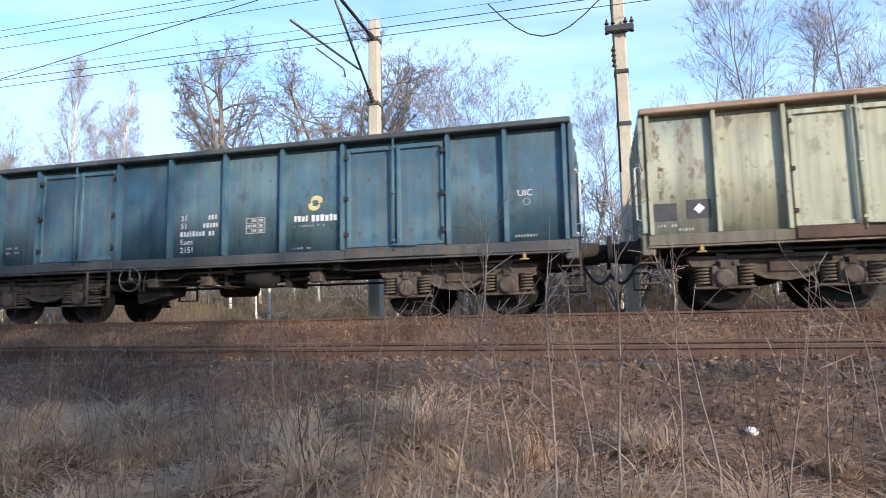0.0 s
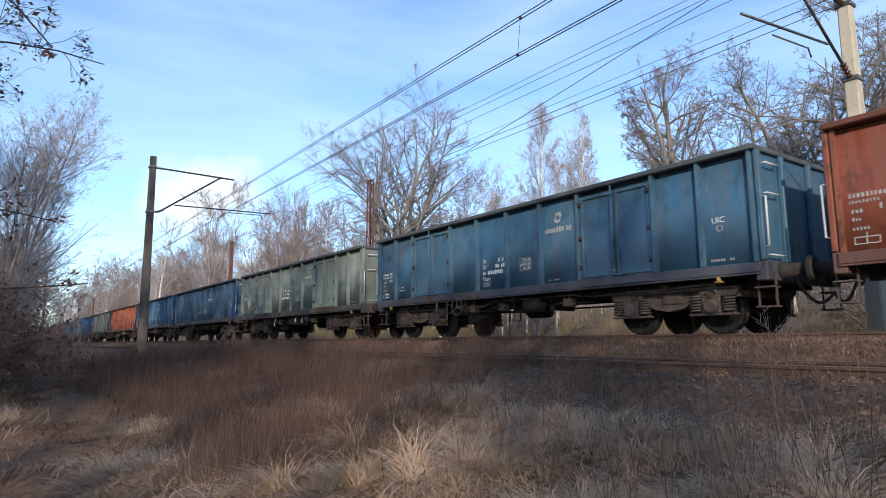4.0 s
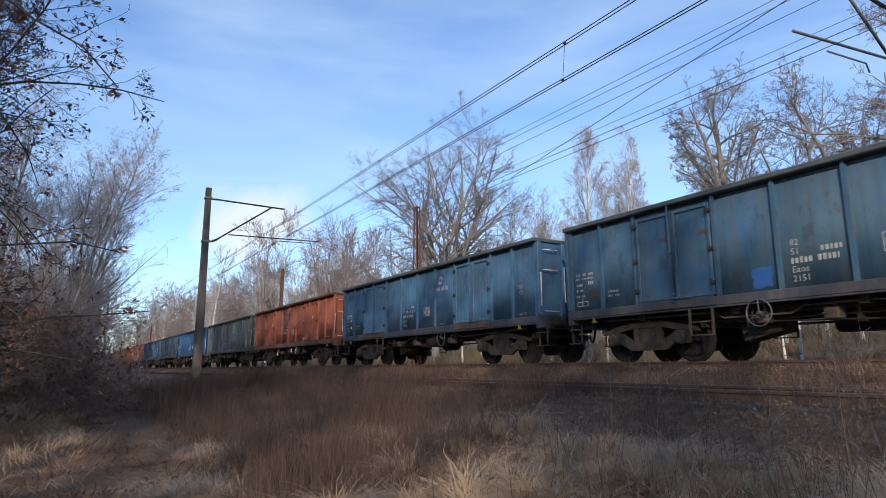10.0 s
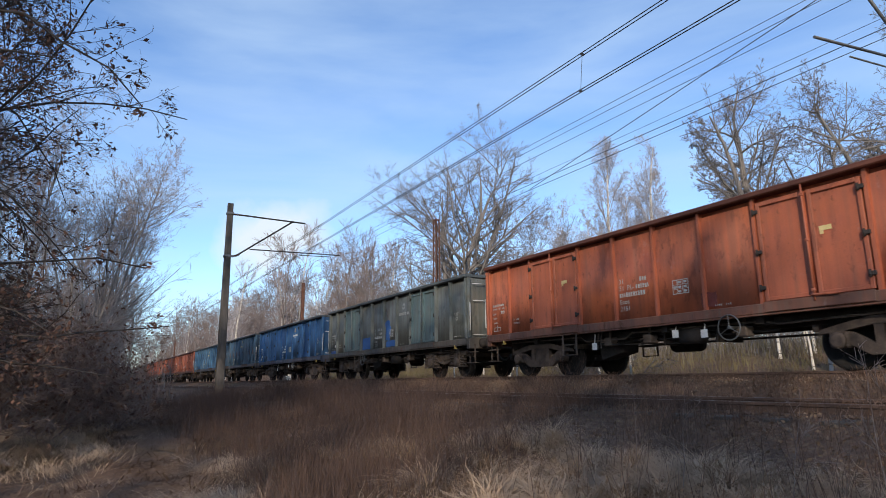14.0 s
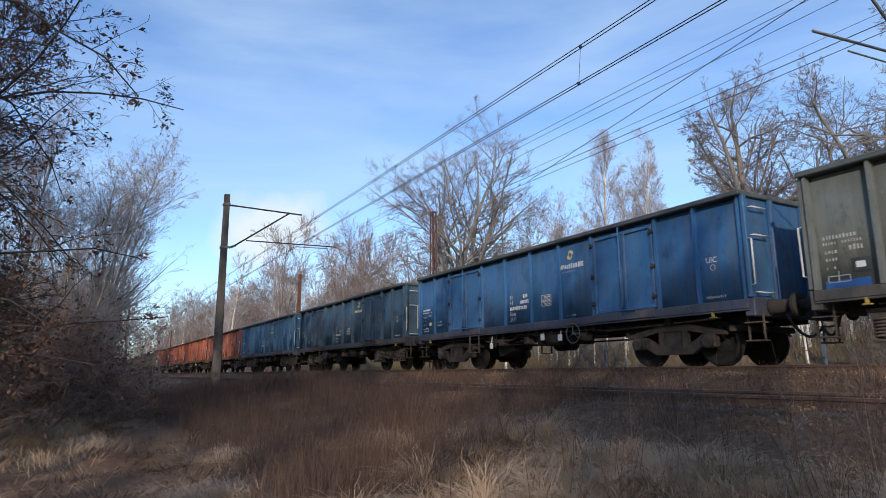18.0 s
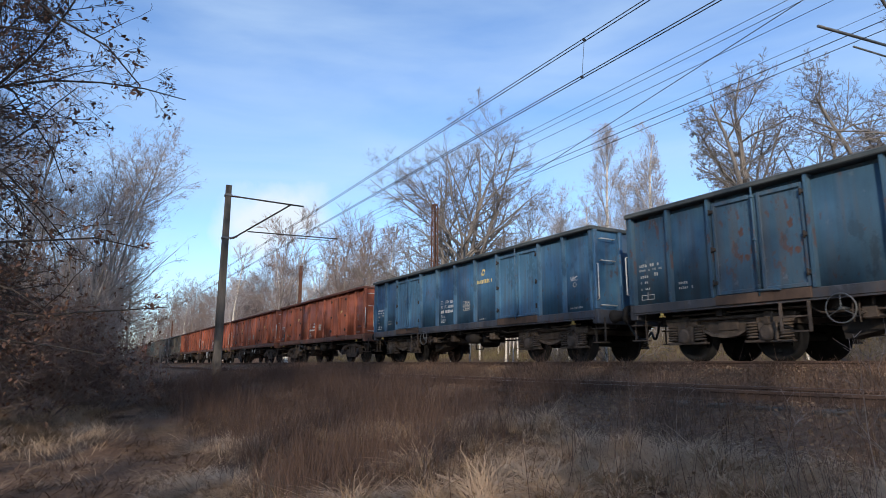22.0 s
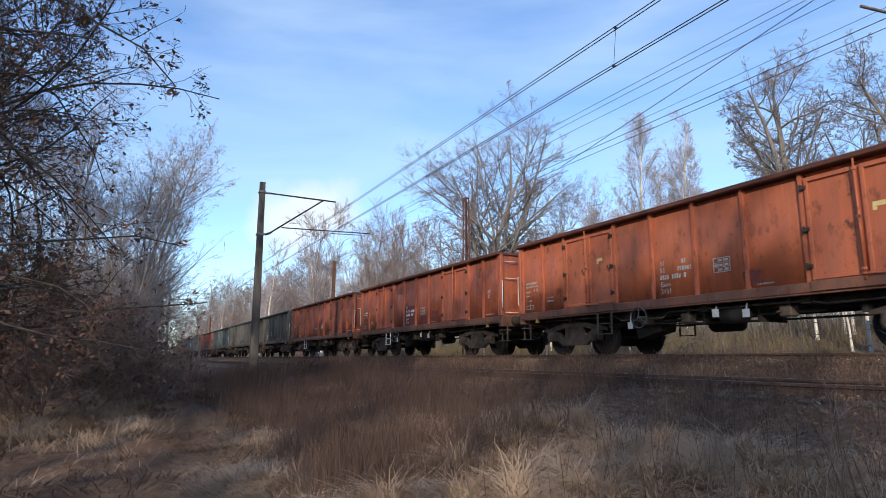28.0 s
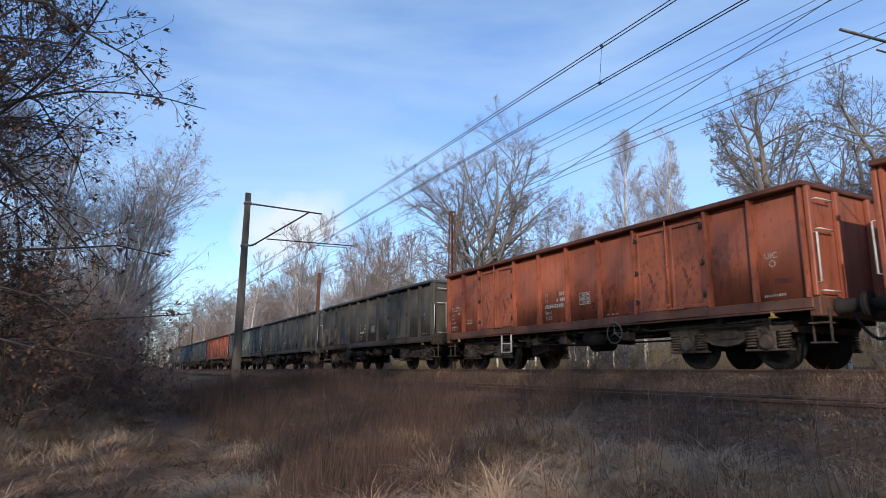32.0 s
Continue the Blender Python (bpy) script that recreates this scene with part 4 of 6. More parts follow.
def letter(w, i):
    rg = random.Random(100 + i)
    blue = i in (1, 3, 5, 6, 9, 10, 11)
    grey = i in (4, 8, 16, 17, 18)
    ink = WHITE if i in (1, 3, 4, 9, 11, 12, 14) else FADED_WHITE
    # number block by the middle
    x, z = {4: (-1.05, 2.06), 7: (-1.08, 2.02), 6: (-1.06, 1.94)}.get(i, (-1.0, 1.92))
    if i == 0:
        panel(w, -6.32, -5.97, 1.42, 1.70, DARK_PLATE, "plate", "dark stencilled plate", lift=0.004)
        panel(w, -5.82, -5.46, 1.44, 1.74, DARK_PLATE, "plate", "black plate with a white diamond", lift=0.004)
        bm = prism(B(), [(-5.72, 1.59), (-5.64, 1.51), (-5.55, 1.60), (-5.63, 1.68)], "y", FACE - 0.011, FACE - 0.0075)
        part("diamond", bm, WHITE, w)
        bm = box(B(), -2.84, -2.54, -WIDE + 0.078, -WIDE + 0.0855, 1.40, 2.25)
        part("touched_up_patch", bm, TOUCH_UP, w, "bright blue touched-up patch on the door")
        bars(w, [(-6.27, -5.97, 1.32, 0.05), (-5.95, -5.65, 1.25, 0.05)], FADED_WHITE, rg)
        return
    if i == 14:
        panel(w, -1.15, -0.06, 1.22, 2.02, RED_PLATE, "lettered_panel", "dark red repainted panel behind the lettering")
        panel(w, 0.45, 1.12, 1.26, 1.52, RED_PLATE, "repainted_patch", "dark red repainted patch", 0.03, rg)
        panel(w, 1.5, 2.0, 1.42, 1.68, RED_PLATE, "repainted_patch", "dark red repainted patch", 0.02, rg)
    first = "82" if i in (5, 10, 14) else "31"
    lift = -0.004 if i == 14 else 0.0
    for text, dx, dz in ((first, 0, 0), ("51", 0, -0.155), ("Eaos", 0, -0.465), ("2151", 0, -0.62)):
        word(w, text, x, z + dz, ink).location.y += lift
    if i in (4, 8, 11):
        word(w, "RIV", x + 0.30, z, ink)
    if i in (4, 6, 7, 11, 14):
        word(w, "PL-", x + 0.24, z - 0.155, ink).location.y += lift
    rows = [(x + 0.50, x + 0.86, z - 0.155, 0.10), (x, x + 0.78, z - 0.31, 0.105)]
    if first == "31":
        rows.append((x + 0.62, x + 0.82, z, 0.10))
    bars(w, rows, ink, rg, y=FACE + lift)
    # framed table
    bm = B()
    for a, b, c, d in ((0.42, 0.82, 1.60, 1.615), (0.42, 0.82, 1.885, 1.90), (0.42, 0.435, 1.615, 1.885), (0.805, 0.82, 1.615, 1.885), (0.535, 0.545, 1.615, 1.885), (0.67, 0.68, 1.615, 1.885), (0.435, 0.805, 1.79, 1.80), (0.435, 0.805, 1.70, 1.708)):
        box(bm, a, b, FACE - 0.005, FACE - 0.001, c, d)
    for a, c in ((0.45, 1.72), (0.56, 1.72), (0.70, 1.72), (0.56, 1.63), (0.70, 1.63), (0.56, 1.82), (0.70, 1.82)):
        box(bm, a, a + 0.075, FACE - 0.0045, FACE - 0.001, c, c + 0.05)
    tagged(part("load_table", bm, FADED_WHITE, w), "small white painted load table", kind="stuff")
    # data block by the end
    bars(w, [(-6.22, -5.62, 2.02, 0.07), (-6.22, -5.62, 1.93, 0.05)], ink, rg, "data_panel")
    bars(w, [(-6.2, -5.98, 1.78, 0.06), (-5.82, -5.62, 1.80, 0.09), (-6.2, -6.0, 1.66, 0.05), (-6.2, -5.95, 1.52, 0.05)], FADED_WHITE, rg, "data_panel")
    bm = B()
    for a, b, c, d in ((-6.2, -5.85, 1.30, 1.315), (-6.2, -5.85, 1.40, 1.415), (-6.2, -6.185, 1.315, 1.40), (-5.865, -5.85, 1.315, 1.40), (-6.04, -6.02, 1.315, 1.40), (-6.03, -6.018, 1.415, 1.48)):
        box(bm, a, b, FACE - 0.005, FACE - 0.001, c, d)
    part("brake_mark", bm, ink, w)
    if i in (1, 3, 5, 6, 8, 9, 12):
        panel(w, -5.80, -5.52, 1.44, 1.66, DARK_PLATE, "card_holder", "dark card holder", lift=0.012)
        if i in (6, 8, 9):
            bm = box(B(), -5.74, -5.60, FACE - 0.02, FACE - 0.016, 1.50, 1.60)
            part("card", bm, WHITE, w, "white card in the holder")
    bars(w, [(5.5, 5.95, 1.28, 0.05), (-5.2, -4.9, 1.55, 0.05), (-5.2, -4.85, 1.45, 0.05), (1.4, 1.75, 1.26, 0.04)], FADED_WHITE, rg)
    word(w, "UIC", 5.55, 1.98, ink if blue or i == 15 else FADED_WHITE)
    bm = torus(B(), (5.70, FACE - 0.002, 1.88), "y", 0.055, 0.008, 16, 4)
    part("round_mark", bm, FADED_WHITE, w)
    if blue or i in (4, 8):
        mat = LOGO_CREAM if i in (1, 9, 11, 4, 10) else WHITE if i == 5 else FADED_WHITE
        ex, hz, big = {1: (1.84, 2.10, 1.0), 3: (1.75, 2.72, 0.9), 4: (1.80, 2.80, 0.95), 5: (1.62, 2.68, 1.0), 6: (1.52, 2.70, 0.95), 8: (1.75, 2.7, 0.85), 9: (1.62, 2.80, 0.85), 10: (1.80, 2.84, 0.9), 11: (1.60, 2.70, 0.75)}[i]
        emblem(w, ex, hz, big, mat)
        bars(w, [(ex - 0.42, ex - 0.10, hz - 0.33, 0.11), (ex - 0.07, ex + 0.46, hz - 0.34, 0.13)], WHITE if i in (1, 5, 9) else mat, rg, "wordmark")
        if i in (1, 9):
            bars(w, [(ex - 0.42, ex + 0.20, hz - 0.43, 0.035)], FADED_WHITE, rg, "wordmark")
    if i == 5:
        panel(w, 5.46, 6.26, 1.225, 1.85, TOUCH_UP, "touched_up_patch", "bright blue touched-up corner", 0.07, rg)
        panel(w, -1.72, -1.36, 1.26, 1.62, TOUCH_UP, "touched_up_patch", "bright blue touched-up patch", 0.02, rg)
    if i == 8:
        panel(w, -2.30, -1.30, 1.23, 1.72, TOUCH_UP, "touched_up_patch", "bright blue repainted rectangle", 0.015, rg)
        panel(w, -6.25, -5.55, 1.21, 1.34, TOUCH_UP, "touched_up_patch", "bright blue repainted strip", 0.01, rg)
        panel(w, 0.10, 0.52, 1.50, 2.25, TOUCH_UP, "touched_up_patch", "ragged bright blue patch", 0.10, rg)
        panel(w, 0.15, 1.05, 1.24, 1.45, TOUCH_UP, "touched_up_patch", "bright blue repainted strip", 0.03, rg)
    if i in (7, 12, 15, 13):
        panel(w, 2.0 - 0.9 * (i % 3), 2.35 - 0.9 * (i % 3), 1.27, 1.55, RED_PLATE, "repainted_patch", "dark red repainted patch", 0.02, rg)
        panel(w, 5.72, 6.05, 1.50, 1.60, RED_PLATE, "repainted_patch", "dark red repainted strip", 0.01, rg)
    if i in (2, 13, 7, 12):
        for xx in (3.55, -3.05):
            bm = box(B(), xx, xx + 0.20, -WIDE + 0.078, -WIDE + 0.0855, 2.30, 2.38)
            box(bm, xx, xx + 0.06, -WIDE + 0.078, -WIDE + 0.0855, 2.24, 2.298)
            part("door_mark", bm, LOGO_CREAM, w, "small cream stencil mark on the door")
    for o in w.children:
        if o.name.startswith("hand_wheel"):
            o.location.x = 3.75 if i in (2, 4, 6, 7, 9, 15) else 0.42 if i in (5, 13) else 0.0
    if i in (4, 7, 9, 13, 14):
        for xx, zz in ((-2.05, 0.66), (0.35, 0.80), (1.05, 0.76)):
            bm = box(B(), xx - 0.08, xx + 0.08, -1.30, -1.288, zz - 0.08, zz + 0.08, 0.004)
            rod(bm, (xx, -1.286, zz + 0.06), (xx, -1.25, 0.95), 0.012, 6)
            part("brake_plate", bm, WHITE, w, "white painted brake lever plate")
    if i in (14, 15):
        for o in w.children:
            if o.name.startswith("door_step"):
                o.material_slots[0].link = "OBJECT"
                o.material_slots[0].material = WHITE


for number, wagon in enumerate(WAGONS):
    letter(wagon, number)

# ---- bare trees ----


def unit(v):
    return v / np.maximum(np.linalg.norm(v, axis=-1, keepdims=True), 1e-9)


def tubes(P, R, k):
    """Tubes round polylines P (n, m, 3) with radii R (n, m): vertices and quads."""
    n, m, _ = P.shape
    T = unit(np.gradient(P, axis=1))
    ref = np.where(np.abs(T[..., 2:3]) > 0.9, np.array([1.0, 0, 0]), np.array([0, 0, 1.0]))
    U = unit(np.cross(T, ref))
    V = np.cross(T, U)
    a = np.arange(k) * 2 * np.pi / k
    ring = U[:, :, None, :] * np.cos(a)[None, None, :, None] + V[:, :, None, :] * np.sin(a)[None, None, :, None]
    verts = P[:, :, None, :] + ring * R[:, :, None, None]
    idx = np.arange(n * m * k).reshape(n, m, k)
    nxt = np.roll(idx, -1, axis=2)
    faces = np.stack([idx[:, :-1], nxt[:, :-1], nxt[:, 1:], idx[:, 1:]], -1).reshape(-1, 4)
    return verts.reshape(-1, 3), faces


def ribbons(P, R, seed=0):
    """Flat strips along polylines, for twigs too fine to be round."""
    n, m, _ = P.shape
    T = unit(np.gradient(P, axis=1))
    U = unit(np.cross(T, np.random.default_rng(seed).normal(0, 1, (n, 1, 3))))
    verts = np.stack([P - U * R[..., None], P + U * R[..., None]], 2)
    idx = np.arange(n * m * 2).reshape(n, m, 2)
    faces = np.stack([idx[:, :-1, 0], idx[:, :-1, 1], idx[:, 1:, 1], idx[:, 1:, 0]], -1).reshape(-1, 4)
    return verts.reshape(-1, 3), faces


def grow_tree(seed, height, stems=1, kids=(14, 9, 7, 5), angle=(48, 46, 44, 42), ratio=(0.46, 0.5, 0.5, 0.5), r0=0.2, first=0.25, wiggle=0.10, rise=0.25, lean=0.08, thin=0.0035, droop=0.0, stout=0.016, crown=None, spread=0.12):
    """Levels of branches as (polylines, radii)."""
    g = np.random.default_rng(seed)
    m = 9
    P = np.zeros((stems, m, 3))
    for s in range(stems):
        d = np.array([g.normal(0, lean + spread * (stems > 1)), g.normal(0, lean + spread * (stems > 1)), 1.0])
        p = np.array([0.12 * np.cos(s * 2.1), 0.12 * np.sin(s * 2.1), 0.0]) * (stems > 1)
        step = height * (1 if s == 0 else g.uniform(0.75, 0.95)) / (m - 1)
        for j in range(m):
            P[s, j] = p
            d = d + g.normal(0, wiggle, 3) * np.array([1, 1, 0.3])
            d = d / np.linalg.norm(d)
            p = p + d * step
    R = r0 * np.linspace(1, 0.12, m)[None] * np.ones((stems, 1))
    R[:, 0] *= 1.25
    L = np.full(stems, height)
    levels = [(P, R)]
    for lv, c in enumerate(kids):
        n, m0, _ = P.shape
        u = g.uniform(first if lv == 0 else 0.12, 0.99, (n, c))
        if lv == 0:
            u = np.sort(u, 1)
        f = u * (m0 - 1)
        i0 = np.clip(f.astype(int), 0, m0 - 2)
        fr = (f - i0)[..., None]
        rows = np.arange(n)[:, None]
        A, Bq = P[rows, i0], P[rows, i0 + 1]
        base = A + (Bq - A) * fr
        tan = unit(Bq - A)
        rp = R[rows, i0] * (1 - fr[..., 0]) + R[rows, i0 + 1] * fr[..., 0]
        rnd = g.normal(0, 1, (n, c, 3))
        side = unit(rnd - (rnd * tan).sum(-1, keepdims=True) * tan)
        ang = np.radians(angle[lv] + g.normal(0, 11, (n, c, 1)))
        d = unit(tan * np.cos(ang) + side * np.sin(ang))
        ln = L[:, None] * ratio[lv] * (1.05 - 0.5 * u) * g.uniform(0.65, 1.15, (n, c))
        base, d, ln, rp = base.reshape(-1, 3), d.reshape(-1, 3), ln.ravel(), rp.ravel()
        if crown is not None and lv < 3:
            # no branch grows far past the round outline of the crown
            sc = np.array([crown[1], crown[1], crown[2]])
            o, e = (base - np.array([0, 0, crown[0]])) / sc, d / sc
            qa, qb, qc = (e * e).sum(-1), (o * e).sum(-1), (o * o).sum(-1) - 1
            far = (-qb + np.sqrt(np.maximum(qb * qb - qa * qc, 0))) / qa
            far = np.where(qb * qb - qa * qc > 0, np.maximum(far, 0.0), 0.0)
            ln = np.minimum(ln, np.maximum(far * g.uniform(0.75, 1.08, len(ln)), 0.25 + 0.1 * ln))
        mm = (7, 6, 4, 3)[min(lv, 3)] if lv < len(kids) - 1 else 3 if len(kids) < 3 else 2
        Q = np.zeros((len(base), mm, 3))
        p = base.copy()
        for j in range(mm):
            Q[:, j] = p
            d = unit(d + g.normal(0, wiggle * (1.5, 1.0, 0.6, 0.4)[min(lv, 3)], d.shape) + np.array([0, 0, rise * (0.35 if lv < 2 else 0.18) - droop * (lv >= 2) * 0.4]))
            p = p + d * (ln / (mm - 1))[:, None]
        rr = np.clip(np.minimum(rp * 0.62, stout * ln + thin * 0.5), thin, None)[:, None] * np.linspace(1, 0.3, mm)[None]
        rr = np.maximum(rr, thin * 0.7)
        levels.append((Q, rr))
        P, R, L = Q, rr, ln
    return levels


def tree_meshes(seed, wood, twig, split=2, **kw):
    """Two meshes: the trunk with its limbs, and the crown of thin branches."""
    levels = grow_tree(seed, **kw)
    out = []
    for sel, mat, nm in ((levels[:split], wood, "trunk"), (levels[split:], twig, "crown")):
        vs, fs, n = [], [], 0
        for i, (P, R) in enumerate(sel):
            k = (8 if i == 0 else 5) if nm == "trunk" else 3
            last = nm == "crown" and i >= len(sel) - (2 if len(sel) > 2 else 1)
            v, f = ribbons(P, R * 1.2) if last else tubes(P, R, k)
            vs.append(v)
            fs.append(f + n)
            n += len(v)
        out.append(mesh_from(nm, np.concatenate(vs), np.concatenate(fs), [mat], smooth=True))
    return out, levels


def make_tree(meshes, name, label, category, m, group=""):
    root = new(name)
    for me, nm in zip(meshes, ("trunk", "crown", "leaves")):
        ob = new(nm, me)
        ob.parent = root
    root.matrix_basis = m
    return tagged(root, label, category, group)


def at(az, y, turn=0.0, scale=1.0, sink=0.1, x=None):
    """A standing place: bearing from the path's start and the distance y beyond it."""
    x = -y * math.tan(radians(az)) if x is None else x
    z = float(ground_h(x, y)) - sink
    return Matrix.Translation((x, y, z)) @ Matrix.Rotation(radians(turn), 4, "Z") @ Matrix.Scale(scale, 4)


def build_wood():
    big, _ = tree_meshes(6, BARK, TWIG, height=17.4, stems=5, kids=(14, 11, 9, 6), r0=0.26, first=0.22, angle=(44, 46, 46, 44), ratio=(0.50, 0.46, 0.42, 0.46), rise=0.10, lean=0.03, spread=0.17, wiggle=0.07, thin=0.0048, stout=0.020, crown=(11.4, 7.0, 8.4))
    make_tree(big, "tree", "tall bare grey tree with several steep stems and a round crown", "tree", at(59.4, 22.0, 20))
    low, _ = tree_meshes(15, BARK, TWIG, height=10.2, stems=2, kids=(18, 10, 8, 6), r0=0.12, first=0.3, angle=(74, 44, 36, 30), ratio=(0.52, 0.5, 0.5, 0.62), rise=0.02, lean=0.05, wiggle=0.08, thin=0.0045, stout=0.012, droop=0.15, crown=(7.2, 4.4, 4.6))
    make_tree(low, "tree", "bare tree with long level boughs", "tree", at(63.6, 22.5, 130))
    oak, _ = tree_meshes(9, BARK, TWIG, height=12.6, stems=5, kids=(15, 10, 9, 6), r0=0.26, first=0.26, lean=0.05, spread=0.20, angle=(54, 50, 46, 44), ratio=(0.40, 0.50, 0.46, 0.50), rise=0.08, wiggle=0.13, thin=0.0052, stout=0.018, crown=(8.2, 5.0, 5.6))
    for az, y, turn, sc in ((28.2, 29.0, 40, 1.10), (22.6, 30.0, 165, 1.08)):
        make_tree(oak, "tree", "broad gnarled bare oak with a brown crown", "tree", at(az, y, turn, sc), "oaks behind the railway")
    birch, _ = tree_meshes(12, BIRCH, TWIG_PALE, height=17.2, kids=(52, 9, 6, 4), r0=0.24, first=0.26, angle=(34, 38, 36, 34), ratio=(0.27, 0.55, 0.6, 0.7), rise=0.22, wiggle=0.04, lean=0.02, thin=0.0048, stout=0.010, droop=0.2, split=1, crown=(11.0, 2.5, 7.2))
    birch2, _ = tree_meshes(13, BIRCH, TWIG_PALE, height=15.6, kids=(48, 9, 6, 4), r0=0.23, first=0.28, angle=(34, 38, 36, 34), ratio=(0.27, 0.55, 0.6, 0.7), rise=0.22, wiggle=0.05, lean=0.03, thin=0.0048, stout=0.010, droop=0.2, split=1, crown=(10.2, 2.4, 6.4))
    airy, _ = tree_meshes(14, BARK, TWIG_MAUVE, height=11.2, stems=1, kids=(28, 8, 5, 2), r0=0.085, first=0.14, angle=(46, 42, 42, 42), ratio=(0.33, 0.5, 0.55, 0.6), rise=0.11, wiggle=0.06, lean=0.04, thin=0.0046, stout=0.008)
    for az, y, me, turn, sc in ((45.2, 36, birch, 0, 1.0), (42.4, 37, birch2, 40, 1.06), (47.4, 43, birch2, 90, 0.92), (40.2, 44, birch, 200, 0.72), (49.0, 46, birch, 120, 0.8), (46.6, 40, birch2, 10, 0.8), (43.8, 41, birch, 280, 0.82), (41.2, 39, birch2, 230, 0.8)):
        make_tree(me, "birch", "slender white-stemmed bare birch", "birch tree", at(az, y, turn, sc), "birches behind the railway")
    slim = [tree_meshes(20 + i, BARK, (TWIG, TWIG_PALE)[i % 2], height=14.5 + i, lean=0.03, kids=((22, 8, 6, 4), (20, 8, 6, 4))[i % 2], r0=0.085, first=0.22, stout=0.011, angle=(40, 38, 32, 28), ratio=(0.36, 0.55, 0.6, 0.75), rise=0.26, thin=0.0048)[0] for i in range(3)]
    rg = random.Random(5)
    spots = [(18.2, 27, 0.62), (16.2, 25, 0.60), (14.2, 26, 0.66), (12.4, 28, 0.62), (10.6, 27, 0.64), (8.2, 25, 0.60), (5.2, 27, 0.56), (0.5, 26, 0.52), (-3.5, 25, 0.48), (-7.5, 27, 0.52), (-12.0, 24, 0.62), (-15, 25, 0.72), (-18, 24, 0.72), (-21, 25, 0.78), (-25, 26, 0.8), (-31, 24, 0.8), (-27, 23, 0.7), (-36, 25, 0.8),
             (52.0, 38, 1.0), (50.2, 42, 1.05), (53.6, 36, 0.95), (48.8, 40, 0.9), (51.2, 34, 0.8), (63.0, 30, 0.42), (66.5, 36, 0.42), (46, 60, 0.5), (20, 46, 0.5), (12, 44, 0.55), (3, 42, 0.5), (-8, 40, 0.6)]
    for i, (az, y, sc) in enumerate(spots):
        make_tree(slim[i % 3], "tree", "bare slender tree at the edge of the wood", "tree", at(az, y, rg.uniform(0, 360), sc), "trees behind the railway")
    # the far wood where the line runs out of sight
    haze = [tree_meshes(35 + i, (BARK, BIRCH)[i % 2], (TWIG_BROWN, TWIG_PALE)[i % 2], height=14.0, kids=(26, 8, 5), r0=(0.12, 0.18)[i % 2], first=0.15, angle=(40, 34, 28), ratio=((0.36, 0.28)[i % 2], 0.6, 0.8), rise=0.22, thin=0.013, split=1)[0] for i in range(3)]
    for i in range(150):
        x = rg.uniform(-185, -60) if i < 118 else rg.uniform(-320, -180)
        y = rg.uniform(17.5, 40) + (-58 - x) * 0.02
        k = i % 3
        make_tree(haze[k], ("tree", "birch")[k == 1], ("distant bare tree of the wood", "distant white-stemmed bare birch")[k == 1], ("tree", "birch tree")[k == 1], at(0, y, rg.uniform(0, 360), rg.uniform(0.75, 1.15) if x > -180 else rg.uniform(1.1, 1.45), x=x), "trees of the far wood")
    for i in range(56):
        x, y = rg.uniform(-150, -50), rg.uniform(-8, 3.6)
        make_tree(haze[i % 3], ("tree", "birch")[i % 3 == 1], "distant bare tree beyond the meadow", ("tree", "birch tree")[i % 3 == 1], at(0, y, rg.uniform(0, 360), rg.uniform(0.6, 1.0), x=x), "trees beyond the meadow")
    # young birches that show under and between the wagons
    young, _ = tree_meshes(31, BIRCH, TWIG_PALE, height=4.6, kids=(12, 6), r0=0.055, first=0.3, angle=(34, 38), ratio=(0.26, 0.6), rise=0.2, wiggle=0.06, lean=0.05, thin=0.006, split=1)
    for i in range(70):
        x, y = rg.uniform(-34, 14), rg.uniform(16.8, 27)
        make_tree(young, "young_birch", "thin white-stemmed young birch in dry grass", "birch tree", at(0, y, rg.uniform(0, 360), rg.uniform(0.7, 1.2), x=x), "young birches behind the railway")
    scrub, _ = tree_meshes(33, TWIG, TWIG, height=2.4, stems=6, kids=(6, 5, 3), r0=0.02, first=0.1, angle=(50, 46, 42), ratio=(0.55, 0.6, 0.65), rise=0.12, wiggle=0.15, lean=0.4, thin=0.006)
    for i in range(36):
        x, y = (rg.uniform(-50, 14), rg.uniform(16.5, 25)) if i < 28 else (rg.uniform(-2, 5), rg.uniform(18, 22))
        make_tree(scrub, "bush", "brown leafless scrub behind the railway", "bush", at(0, y, rg.uniform(0, 360), rg.uniform(0.6, 1.25) if i < 28 else rg.uniform(1.3, 2.0), x=x), "scrub behind the railway")
    return airy


AIRY = build_wood()


def leaf_mesh(levels, seed, per, size, mat, lv=-1, name="leaves"):
    g = np.random.default_rng(seed)
    P = levels[lv][0]
    n = len(P)
    pick = g.integers(0, n, int(n * per))
    k = g.integers(1, P.shape[1], len(pick))
    c = P[pick, k] + g.normal(0, 0.03, (len(pick), 3))
    a = unit(g.normal(0, 1, c.shape))
    b = unit(np.cross(a, g.normal(0, 1, c.shape)))
    nn = np.cross(a, b)
    s = size * g.uniform(0.6, 1.3, (len(pick), 1))
    v = np.stack([c - a * s, c + b * s * 0.5 + nn * s * 0.2, c + a * s, c - b * s * 0.5 + nn * s * 0.2], 1).reshape(-1, 3)
    return mesh_from(name, v, np.arange(len(v)).reshape(-1, 4), [mat])


